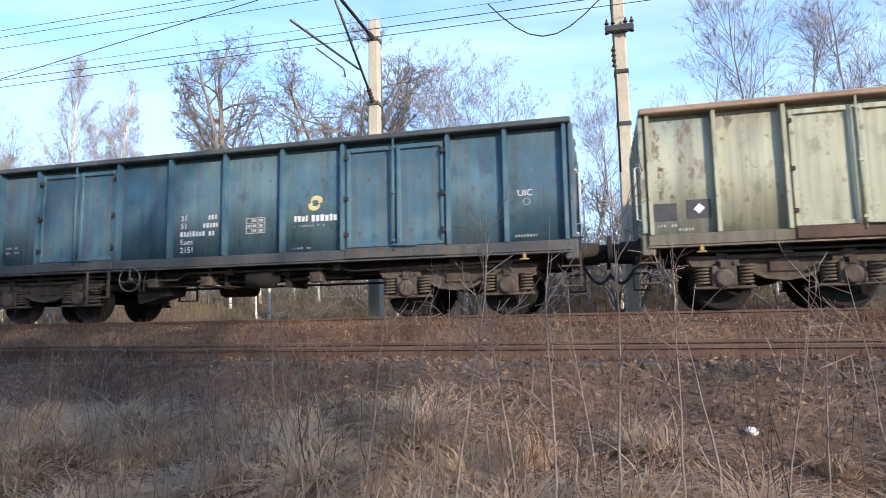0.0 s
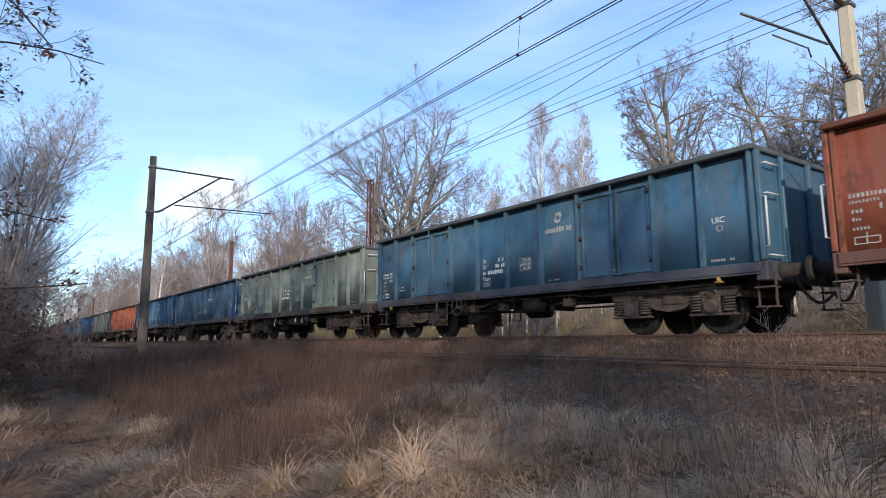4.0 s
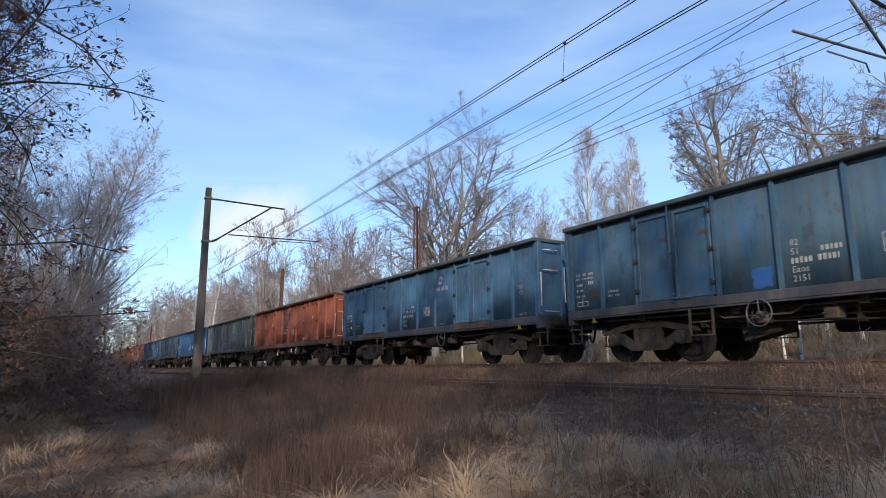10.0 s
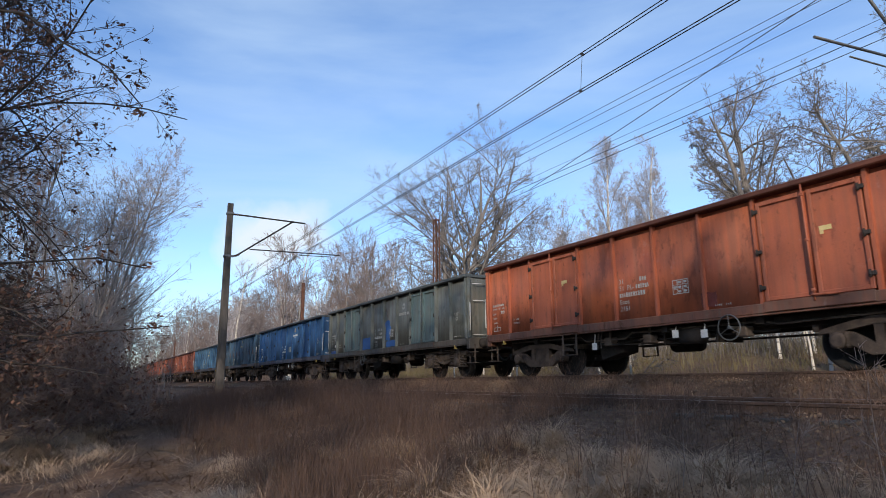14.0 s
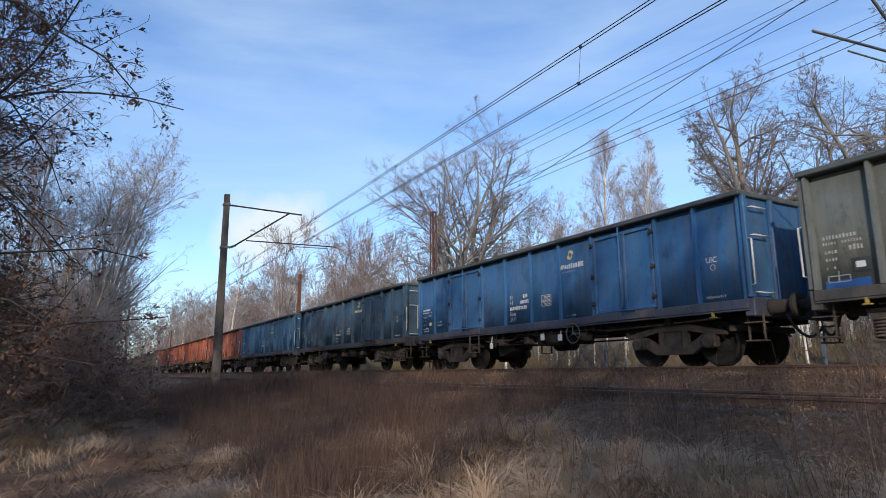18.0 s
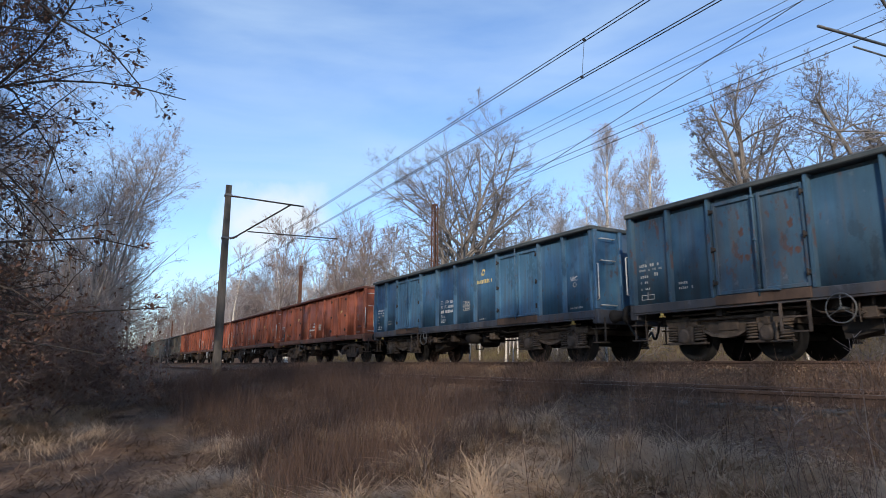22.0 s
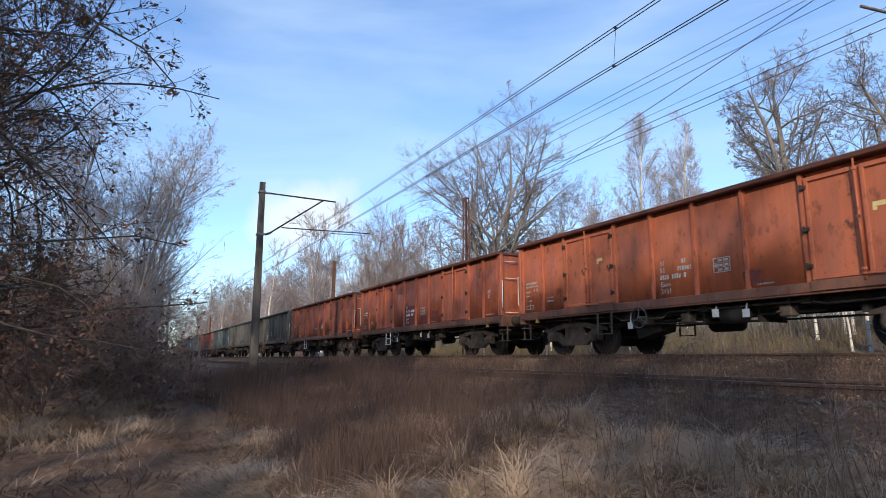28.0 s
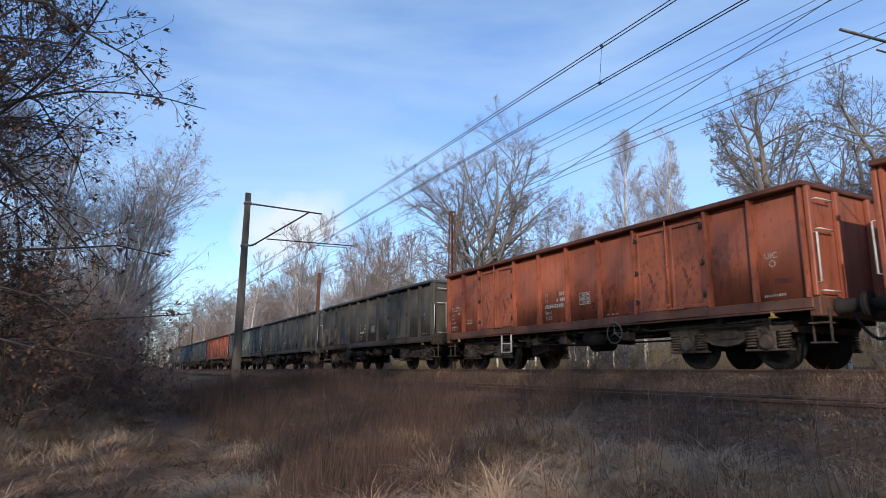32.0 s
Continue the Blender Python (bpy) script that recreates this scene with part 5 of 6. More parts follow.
def build_near_left():
    """The thicket beside the meadow."""
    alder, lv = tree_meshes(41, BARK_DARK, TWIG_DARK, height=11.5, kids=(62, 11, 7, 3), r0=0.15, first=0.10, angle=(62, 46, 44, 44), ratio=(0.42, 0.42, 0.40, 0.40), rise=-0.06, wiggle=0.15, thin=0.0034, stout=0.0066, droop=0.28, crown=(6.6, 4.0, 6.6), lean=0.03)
    leaves = leaf_mesh(lv, 4, 0.46, 0.044, DEAD_LEAF)
    for x, y, turn, sc in ((-10.4, -3.2, 30, 1.05), (-12.2, -2.6, 235, 0.95), (-13.4, -3.2, 110, 1.2), (-18.5, -4.6, 200, 1.25), (-22.5, -5.0, 20, 1.2)):
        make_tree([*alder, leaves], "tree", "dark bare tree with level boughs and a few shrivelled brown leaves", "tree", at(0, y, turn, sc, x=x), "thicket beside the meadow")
    rg = random.Random(46)
    spots = [(-33, 0.8, 0.95), (-30.5, -0.4, 1.0), (-36, 1.4, 0.95), (-39, 1.0, 1.0), (-28, -2, 1.05), (-41, -0.4, 1.15), (-35, -1.2, 1.1), (-43, 1.2, 1.0), (-25, -0.2, 0.75), (-27, 0.2, 0.7), (-32, -2.6, 1.15), (-30, 0.6, 0.8), (-23, -0.2, 0.6), (-24, -2.2, 1.0), (-38, -2.6, 1.15), (-46, -0.4, 1.2)]
    spots += [(rg.uniform(-44, -26), rg.uniform(-7.5, 0.4), rg.uniform(0.85, 1.25)) for _ in range(9)]
    for x, y, sc in spots:
        make_tree(AIRY, "tree", "pale slender bare tree with fine steep twigs", "tree", at(0, y, rg.uniform(0, 360), sc, x=x), "thicket beside the meadow")
    bush, lv = tree_meshes(44, BUSH_TWIG, BUSH_TWIG, height=2.6, stems=9, kids=(9, 7, 5), r0=0.016, first=0.1, angle=(50, 48, 46), ratio=(0.55, 0.55, 0.6), rise=0.1, wiggle=0.16, lean=0.45, thin=0.0036, droop=0.25)
    bl = leaf_mesh(lv, 6, 0.28, 0.046, DEAD_LEAF)
    for x, y, t, sc in ((-19.5, 0.9, 140, 0.9), (-18, -2.0, 99, 1.2), (-19, -0.6, 15, 1.35), (-22, -0.2, 130, 1.4), (-17, -1.6, 320, 1.4), (-21.5, -2.2, 230, 1.4), (-24.0, 0.8, 190, 1.1)):
        make_tree([*bush, bl], "bush", "tangled leafless bush with shrivelled red-brown leaves", "bush", at(0, y, t, sc, x=x), "thicket beside the meadow")
    # evergreen behind
    lv = grow_tree(47, 6.5, kids=(60, 7, 4), angle=(80, 45, 40), ratio=(0.34, 0.35, 0.4), r0=0.11, first=0.08, rise=-0.05, wiggle=0.06, lean=0.02, thin=0.004)
    v0, f0 = tubes(*lv[0], 7)
    tr = mesh_from("trunk", v0, f0, [BARK_DARK], smooth=True)
    vs, fs, n = [], [], 0
    for P, R in lv[1:]:
        v, f = ribbons(P, R)
        vs.append(v), fs.append(f + n)
        n += len(v)
    cr = mesh_from("crown", np.concatenate(vs), np.concatenate(fs), [TWIG_DARK])
    nd = leaf_mesh(lv, 8, 4.0, 0.075, NEEDLES, -1, "needles")
    for x, y, t, sc in ((-26.0, -1.4, 0, 0.8),):
        make_tree([tr, cr, nd], "spruce", "small dark evergreen in the thicket", "spruce tree", at(0, y, t, sc, x=x), "thicket beside the meadow")


build_near_left()


def build_shade_trees():
    """Bare trees behind the viewpoint that throw the broken shade over bank and train."""
    tall, _ = tree_meshes(51, BARK, TWIG, height=13.5, stems=3, kids=(12, 7, 5, 2), r0=0.09, first=0.10, angle=(50, 45, 42, 42), ratio=(0.36, 0.5, 0.6, 0.6), rise=0.2, thin=0.014, stout=0.009)
    open_crown, _ = tree_meshes(52, BARK, TWIG, height=18.0, stems=2, kids=(16, 7, 5, 3), r0=0.085, first=0.72, angle=(52, 45, 42, 42), ratio=(0.30, 0.5, 0.6, 0.6), rise=0.10, thin=0.0145, stout=0.010)
    for i in range(24):
        x, y = 42 - i * 3.2, -11.5 - 2.5 * (i % 2)
        if -8 < x < 2.5 or i == 7:
            continue
        x -= 0.8 * (i == 8)
        tall_one = i % 2 == 1 and not 18 < x < 36 or 2 < x < 18 and i != 10
        make_tree(open_crown if tall_one else tall, "tree", "bare tree at the meadow's edge", "tree", at(0, y, i * 77, 0.90 + 0.05 * (i % 4), x=x), "trees at the meadow's edge")
    make_tree(open_crown, "tree", "bare tree at the meadow's edge", "tree", at(0, -13.2, 60, 0.98, x=8.8), "trees at the meadow's edge")
    make_tree(open_crown, "tree", "bare tree at the meadow's edge", "tree", at(0, -12.2, 290, 0.96, x=13.4), "trees at the meadow's edge")
    for x, y, turn, sc in ((19.2, -11.0, 15, 0.80), (24.8, -12.4, 200, 0.85)):
        make_tree(tall, "tree", "bare tree at the meadow's edge", "tree", at(0, y, turn, sc, x=x), "trees at the meadow's edge")


build_shade_trees()

# ---- overhead line ----


def upright(name, label, x, y, top, foot, mat, w0, w1, category="pole"):
    root = tagged(new(name), label, category)
    root.location = (x, y, 0)
    bm = B()
    prof = [(-w0, -w0 * 0.8), (-w0 * 0.8, -w0), (w0 * 0.8, -w0), (w0, -w0 * 0.8), (w0, w0 * 0.8), (w0 * 0.8, w0), (-w0 * 0.8, w0), (-w0, w0 * 0.8)]
    lo = [bm.verts.new((a, b, foot)) for a, b in prof]
    hi = [bm.verts.new((a * w1 / w0, b * w1 / w0, top)) for a, b in prof]
    bm.faces.new(lo[::-1]), bm.faces.new(hi)
    for i in range(8):
        bm.faces.new((lo[i], lo[(i + 1) % 8], hi[(i + 1) % 8], hi[i]))
    part("shaft", bm, mat, root)
    return root


def clamp(root, z, w, mat=STEEL_GREY):
    bm = B()
    box(bm, -w, w, -w, w, z - 0.05, z + 0.05, 0.01)
    part("clamp", bm, mat, root)


def arm(root, pts, r, mat, name="arm"):
    part(name, tube(B(), pts, r, 8), mat, root)


def insulator(root, p, q, n=4, r=0.06):
    bm = B()
    p, q = Vector(p), Vector(q)
    for i in range(n):
        a, b = p.lerp(q, i / n), p.lerp(q, (i + 0.6) / n)
        rod(bm, a, b, r, 10, r * 0.55)
    rod(bm, p, q, r * 0.4, 8)
    part("insulator", bm, INSULATOR, root)


def build_line():
    # near pole with a bracket towards the tracks
    p = upright("catenary_pole", "weathered grey pole, coloured darker for shade, with a bracket arm over the idle track", -27.0, 4.95, 7.42, -1.2, OLD_POLE_SHADED, 0.17, 0.11)
    clamp(p, 6.98, 0.145), clamp(p, 5.12, 0.155)
    insulator(p, (0, 0.15, 6.97), (0, 0.45, 6.97))
    arm(p, [(0, 0.42, 6.97), (0, 3.30, 6.92)], 0.035, GRIME)
    insulator(p, (0, 0.2, 5.13), (0, 0.5, 5.25))
    arm(p, [(0, 0.3, 5.14), (0, 2.75, 6.95)], 0.035, GRIME)
    arm(p, [(0, 0.90, 5.50), (0, 4.98, 5.60)], 0.026, GRIME)
    arm(p, [(0, 3.1, 5.44), (0, 4.55, 5.49), (0, 4.62, 5.28)], 0.018, GRIME, "steady_arm")
    # lattice mast across the tracks
    m = tagged(new("catenary_mast"), "rust-red lattice steel mast beyond the train's track", "mast")
    m.location = (-26.9, 15.0, 0)
    for sx in (-1, 1):
        for sy in (-1, 1):
            bm = B()
            rod(bm, (sx * 0.17, sy * 0.13, -0.9), (sx * 0.12, sy * 0.09, 7.85), 0.035, 4)
            part("chord", bm, RUSTY, m)
    for sy in (-1, 1):
        for i in range(22):
            z = -0.6 + i * 0.385
            s = 1 if i % 2 else -1
            part("lacing_bar", rod(B(), (-s * 0.16, sy * 0.11, z), (s * 0.15, sy * 0.11, z + 0.38), 0.018, 4), RUSTY, m)
    bm = B()
    box(bm, -0.14, 0.14, -0.11, 0.11, 7.85, 7.9)
    part("cap", bm, RUSTY, m)
    # concrete pole with the bracket that reaches over the train
    c = upright("catenary_pole", "pale concrete pole with a bracket arm over the train", -5.35, 15.1, 7.85, -0.9, CONCRETE, 0.17, 0.125)
    clamp(c, 7.30, 0.16), clamp(c, 5.55, 0.17)
    insulator(c, (0, -0.15, 7.32), (0, -0.5, 7.32), 4, 0.07)
    arm(c, [(0, -0.45, 7.32), (0, -3.1, 7.32)], 0.04, GRIME)
    insulator(c, (0, -0.17, 5.6), (0, -0.5, 5.85), 4, 0.07)
    arm(c, [(0, -0.45, 5.80), (0, -2.75, 7.28)], 0.032, STEEL_GREY)
    arm(c, [(0, -1.1, 6.08), (0, -4.6, 5.66)], 0.026, STEEL_GREY)
    arm(c, [(0, -3.5, 5.58), (0, -2.05, 5.72), (0, -1.95, 5.55)], 0.017, STEEL_GREY, "steady_arm")
    # switch pole
    d = upright("switch_pole", "pale concrete pole carrying switch gear and insulators", 0.85, 14.9, 9.3, -0.9, CONCRETE, 0.17, 0.13)
    for z in (5.60, 4.35):
        clamp(d, z, 0.165, DARK_PLATE)
    bm = B()
    box(bm, -0.32, 0.32, -0.30, -0.16, 6.52, 6.68, 0.02)
    part("cross_arm", bm, DARK_PLATE, d)
    for x in (-0.28, -0.14, 0.14, 0.28):
        insulator(d, (x, -0.23, 6.5), (x, -0.23, 6.85), 3, 0.055)
    arm(d, [(-0.13, -0.2, 3.2), (-0.13, -0.22, 5.6), (-0.2, -0.24, 9.0)], 0.022, GRIME, "pull_rod")
    insulator(d, (-0.15, -0.22, 5.7), (-0.16, -0.22, 6.2), 4, 0.06)
    # farther supports
    for i, (x, side) in enumerate(((-49, 1), (-84, -1), (-84, 1), (-128, 1), (-128, -1))):
        q = upright("catenary_pole", "distant dark catenary support", x, 15.0 if side > 0 else 4.95, 7.7, -1.2, RUSTY if side > 0 else OLD_POLE_SHADED, 0.16, 0.11)
        s = -side
        if side > 0:
            continue
        arm(q, [(0, s * 0.1, 7.0), (0, s * 3.2, 7.05)], 0.03, GRIME)
        arm(q, [(0, s * 0.1, 5.2), (0, s * 2.6, 7.0)], 0.03, GRIME)
        arm(q, [(0, s * 0.9, 5.6), (0, s * 4.2, 5.6)], 0.024, GRIME)
    # wires
    wires = [(7.83, 6.06, 0.010), (7.88, 6.03, 0.010), (7.83, 5.33, 0.010), (7.88, 5.31, 0.010), (11.9, 7.27, 0.007), (11.9, 7.10, 0.007), (11.95, 6.83, 0.007),
             (11.9, 5.98, 0.009), (11.9, 5.80, 0.008), (11.9, 6.18, 0.005)]
    for y, z, r in wires:
        bm = B()
        rod(bm, (-230, y, z - 0.25), (-128, y, z), r, 5)
        for x in range(-128, 120, 8):
            rod(bm, (x, y, z), (x + 8, y, z), r, 5)
        me = part("overhead_wire", bm, WIRE, None)
        tagged(me, "taut dark overhead line wire above the tracks", "wire", "overhead wires")
    bm = B()
    rod(bm, (-15.2, 11.9, 5.83), (6, 11.9, 8.86), 0.010, 5)
    tagged(part("overhead_wire", bm, WIRE, None), "slanting feeder wire crossing the other wires", "wire", "overhead wires")
    for x in (-32, -24, -16.5, -8.35, 1.5, 9.0):
        bm = B()
        rod(bm, (x, 7.855, 5.32), (x + 0.1, 7.855, 6.05), 0.005, 5)
        box(bm, x - 0.012, x + 0.012, 7.82, 7.89, 5.30, 5.345)
        box(bm, x + 0.088, x + 0.112, 7.82, 7.89, 6.02, 6.07)
        tagged(part("dropper", bm, WIRE, None), "short dropper wire between two overhead wires", "wire", "droppers")
    bm = B()
    pts = [(-2.2 + 2.9 * t, 14.6, 7.6 - 1.1 * math.sin(math.pi * t) * (1.0 - 0.2 * t)) for t in np.linspace(0, 1, 10)]
    tube(bm, pts, 0.016, 5)
    tagged(part("jumper_cable", bm, WIRE, None), "slack black jumper cable at the switch pole", "cable")


build_line()

# ---- dry grass, weeds and stones ----


def blades(seed, x, y, h, w, mat, bend, name, label, category, seg=3, way=None, lay=0.0, arch=0.7):
    """Curved strips: each leaves the ground near upright and arches over by its bend."""
    g = np.random.default_rng(seed)
    n = len(x)
    d = g.uniform(0, 2 * np.pi, n) if way is None else way + g.normal(0, 0.85, n)
    flat = np.stack([np.cos(d), np.sin(d), np.zeros(n)], -1)
    side = np.stack([-np.sin(d), np.cos(d), np.zeros(n)], -1) * (w * 0.5)[:, None]
    th = np.minimum(lay + g.uniform(0.02, 0.3, n) + 0.45 * bend * g.uniform(0, 1, n), 1.45)
    turn = arch * bend * g.uniform(0.15, 1.0, n) / seg
    gz = ground_h(x, y) - 0.02
    p = np.stack([x, y, gz], -1)
    vs = []
    for k in range(seg + 1):
        t = 1 - 0.75 * k / seg
        q = p.copy()
        q[:, 2] = np.maximum(q[:, 2], gz + (0.012 if k else 0))
        vs += [q - side * t, q + side * t]
        p = p + (flat * np.sin(th)[:, None] + np.array([0, 0, 1.0]) * np.cos(th)[:, None]) * (h / seg)[:, None]
        th = np.minimum(th + turn, 2.5)
        d = d + g.normal(0, 0.45, n)
        flat = np.stack([np.cos(d), np.sin(d), np.zeros(n)], -1)
    v = np.stack(vs, 1).reshape(-1, 3)
    m = 2 * (seg + 1)
    i = np.arange(n)[:, None] * m
    f = np.concatenate([i + np.array([2 * k, 2 * k + 1, 2 * k + 3, 2 * k + 2]) for k in range(seg)], 1).reshape(-1, 4)
    ob = new(name, mesh_from(name, v, f, [mat]))
    return tagged(ob, label, category, kind="stuff")


def tufts(seed, n, per, x0, x1, y0, y1, spread):
    g = np.random.default_rng(seed)
    cx, cy = g.uniform(x0, x1, n), g.uniform(y0, y1, n)
    k = g.integers(per // 2, per * 2, n)
    x, y, way = np.repeat(cx, k), np.repeat(cy, k), np.repeat(g.uniform(0, 2 * np.pi, n), k)
    return x + g.normal(0, spread, len(x)), y + g.normal(0, spread, len(x)), way, g


def comb(x, y):
    """The way in which the wind and old snow have laid the grass."""
    return 2.4 * np.sin(0.9 * x + 1.3 * y) + 1.6 * np.sin(2.1 * x - 1.7 * y + 0.5) + 1.2


def build_grass():
    # straw: a flattened mat in patches, and fountains of arching blades on it
    def patch(x, y):
        d = np.hypot(x, y)
        return (0.5 * np.sin(1.7 * x + 0.6) * np.sin(2.3 * y + 0.9 * x) + 0.3 * np.sin(0.7 * x - 1.9 * y) + 1.1 * (np.interp(x, [-7, -3], [4.1, 5.4]) - y) - 0.35 * np.clip(d - 6.0, 0, 9) - 0.55 * (x < -5.6) - 0.9 * (x > -0.4) - 2.4 * np.exp(-((x + 6.7) ** 2 + (y - 2.5) ** 2) / 3.0)) > 0.0

    x, y, way, g = tufts(61, 3000, 20, -12, 5, 1.8, 5.9, 0.16)
    keep = patch(x, y)
    x, y = x[keep], y[keep]
    blades(62, x, y, g.uniform(0.25, 0.75, len(x)), g.uniform(0.006, 0.013, len(x)), STRAW, 1.5, "dry_grass", "pale flattened dry grass on the bank", "grass", 4, comb(x, y), 0.85, 1.5)
    x, y, way, g = tufts(63, 4200, 16, -30, 9, 1.6, 7.0, 0.24)
    h = g.uniform(0.10, 0.42, len(x)) * np.interp(y, [3.8, 5.6], [1.0, 0.6])
    blades(64, x, y, h, g.uniform(0.004, 0.010, len(x)), STRAW_DARK, 2.0, "old_grass", "dull brown dead grass on the bank", "grass", 2, way, 0.85, 1.2)
    x, y, way, g = tufts(65, 3600, 11, -36, 9, 6.3, 11.0, 0.2)
    h = g.uniform(0.05, 0.30, len(x)) * (0.55 + 0.6 * (np.sin(1.3 * x) * np.sin(2.2 * y + 0.6 * x) > 0.1))
    blades(66, x, y, h, g.uniform(0.005, 0.011, len(x)), STRAW_DARK, 1.9, "track_weeds", "low dead weeds between the rails", "grass", 2, way)
    x, y, way, g = tufts(54, 2300, 12, -36, 7, 9.5, 10.9, 0.16)
    h = g.uniform(0.06, 0.30, len(x)) * (0.5 + 0.8 * (np.sin(0.8 * x + 1.0) * np.sin(2.7 * x) > -0.2))
    blades(53, x, y, h, g.uniform(0.005, 0.010, len(x)), STRAW_DARK, 1.4, "track_weeds", "matted dead weeds on the ballast shoulder", "grass", 2, way, 0.3)
    x, y, way, g = tufts(67, 3400, 10, -60, 16, 14.4, 27, 0.3)
    h = g.uniform(0.25, 0.95, len(x))
    blades(68, x, y, h, np.full(len(x), 0.013), BANK_GRASS, 1.5, "tall_grass", "tall yellow dry grass beyond the tracks", "grass", 2, way)
    x, y, way, g = tufts(69, 3400, 14, -24, -4.5, -3, 4.2, 0.22)
    h = g.uniform(0.12, 0.40, len(x))
    blades(70, x, y, h, g.uniform(0.008, 0.016, len(x)), MEADOW_STRAW, 1.6, "meadow_grass", "trampled brown meadow grass", "grass", 2, comb(x, y), 0.75)
    x, y, way, g = tufts(58, 800, 11, -24, -4.5, -2, 3.4, 0.16)
    keep = (np.sin(1.1 * x + 0.4) * np.sin(1.9 * y + 0.5 * x) + 0.6 * np.sin(0.37 * x + 2.3 * y)) > 0.35
    x, y = x[keep], y[keep]
    blades(57, x, y, g.uniform(0.15, 0.40, len(x)), g.uniform(0.008, 0.015, len(x)), STRAW, 1.6, "meadow_grass", "pale flattened straw in the meadow", "grass", 2, comb(x, y), 0.75)
    # pale straw massed here, its brightness standing for a sunlit strip
    x, y, way, g = tufts(56, 620, 22, -22, -12.0, -2.6, 0.6, 0.18)
    blades(55, x, y, g.uniform(0.2, 0.5, len(x)), g.uniform(0.008, 0.016, len(x)), STRAW, 1.6, "meadow_grass", "straw patch at the thicket's edge, pale to stand for a sunlit strip", "grass", 3, comb(x, y), 0.5)
    x, y, way, g = tufts(48, 130, 22, -9.0, -6.9, 1.0, 1.75, 0.14)
    blades(47, x, y, g.uniform(0.2, 0.5, len(x)), g.uniform(0.006, 0.013, len(x)), STRAW, 1.5, "meadow_grass", "patch of pale straw beside the stalks", "grass", 3, comb(x, y), 0.75, 1.4)
    x, y, way, g = tufts(52, 2400, 14, -14, 6, 3.9, 7.0, 0.22)
    blades(51, x, y, g.uniform(0.08, 0.26, len(x)), g.uniform(0.005, 0.011, len(x)), STRAW_DARK, 2.0, "old_grass", "matted brown grass under the idle track", "grass", 2, way, 0.95, 1.0)
    # brushwood at the edge of the wood
    g = np.random.default_rng(76)
    n = 36000
    x = np.concatenate([g.uniform(-190, 45, n // 2), g.uniform(-45, 18, n - n // 2)])
    y = 22 + np.abs(g.normal(0, 10, n)) + np.clip(-60 - x, 0, 200) * 0.03
    h = g.uniform(0.8, 3.4, n) * np.interp(x, [-190, -60], [1.7, 1.0])
    blades(77, x, y, h, g.uniform(0.008, 0.022, n) * np.interp(x, [-190, -60], [3.0, 1.0]), TWIG, 0.7, "brushwood", "brown leafless brushwood at the edge of the wood", "brushwood", 2)
    n = 18000
    x, y = g.uniform(-170, -27, n), g.uniform(-9, 3.4, n)
    blades(78, x, y, g.uniform(0.8, 3.2, n) * np.interp(x, [-120, -45], [1.9, 1.0]), g.uniform(0.02, 0.05, n), TWIG, 0.35, "brushwood", "brown leafless brushwood beyond the meadow", "brushwood", 2)
    # upright stalks, thickest on the bank before the near pole
    x, y, way, g = tufts(71, 5600, 7, -28, -4.0, 2.2, 7.0, 0.3)
    lush = 0.5 + 0.5 * np.sin(0.9 * x + 0.8 * y) * np.sin(0.55 * x - 1.5 * y + 1.0) + 0.25 * np.sin(3.1 * x + 2.0 * y)
    keep = g.random(len(x)) < (0.25 + lush) * np.where(y < 5.2, np.interp(x, [-9.0, -5.2], [1.0, 0.06]), np.interp(x, [-7.0, -4.0], [1.0, 0.3]))
    x, y, lush = x[keep], y[keep], lush[keep]
    h = g.uniform(0.15, 1.05, len(x)) * np.clip(0.35 + 0.8 * lush, 0.3, 1.1) * np.interp(x, [-28, -8, -3], [1.0, 0.95, 0.5])
    blades(72, x, y, h, g.uniform(0.003, 0.008, len(x)), STALK, 1.0, "dead_stalks", "thicket of reddish-brown dead stalks", "weeds", 3)
    x, y, way, g = tufts(50, 420, 7, -9.2, -5.4, 1.9, 4.2, 0.16)
    blades(49, x, y, g.uniform(0.2, 0.75, len(x)), g.uniform(0.003, 0.008, len(x)), STALK, 1.0, "dead_stalks", "clump of reddish-brown dead stalks", "weeds", 3)
    x, y, way, g = tufts(73, 200, 7, -5, 7, 2.6, 6.4, 0.25)
    h = g.uniform(0.3, 0.9, len(x))
    blades(74, x, y, h, np.full(len(x), 0.006), STALK, 0.6, "dead_stalks", "scattered brown dead stalks on the bank", "weeds", 2)
    # fallen leaves and crumbs over bank and track bed
    g = np.random.default_rng(79)
    n = 60000
    x, y = g.uniform(-26, 9, n), 2.6 + 8.6 * g.uniform(0, 1, n) ** 1.3
    c = np.stack([x, y, ground_h(x, y) + g.uniform(0.005, 0.06, n)], -1)
    a = unit(g.normal(0, 1, (n, 3)) * np.array([1, 1, 0.35]))
    b = unit(np.cross(a, g.normal(0, 1, (n, 3))))
    s = g.uniform(0.008, 0.032, (n, 1))
    v = np.stack([c - a * s, c + b * s * 0.6, c + a * s, c - b * s * 0.6], 1).reshape(-1, 3)
    tagged(new("leaf_litter", mesh_from("leaf_litter", v, np.arange(n * 4).reshape(-1, 4), [LITTER])), "brown fallen leaves and crumbs on the bank", "leaf litter", kind="stuff")
    n = 5000
    x, y = g.uniform(-26, 9, n), g.uniform(8.6, 10.9, n)
    c = np.stack([x, y, ground_h(x, y) + g.uniform(0.01, 0.09, n)], -1)
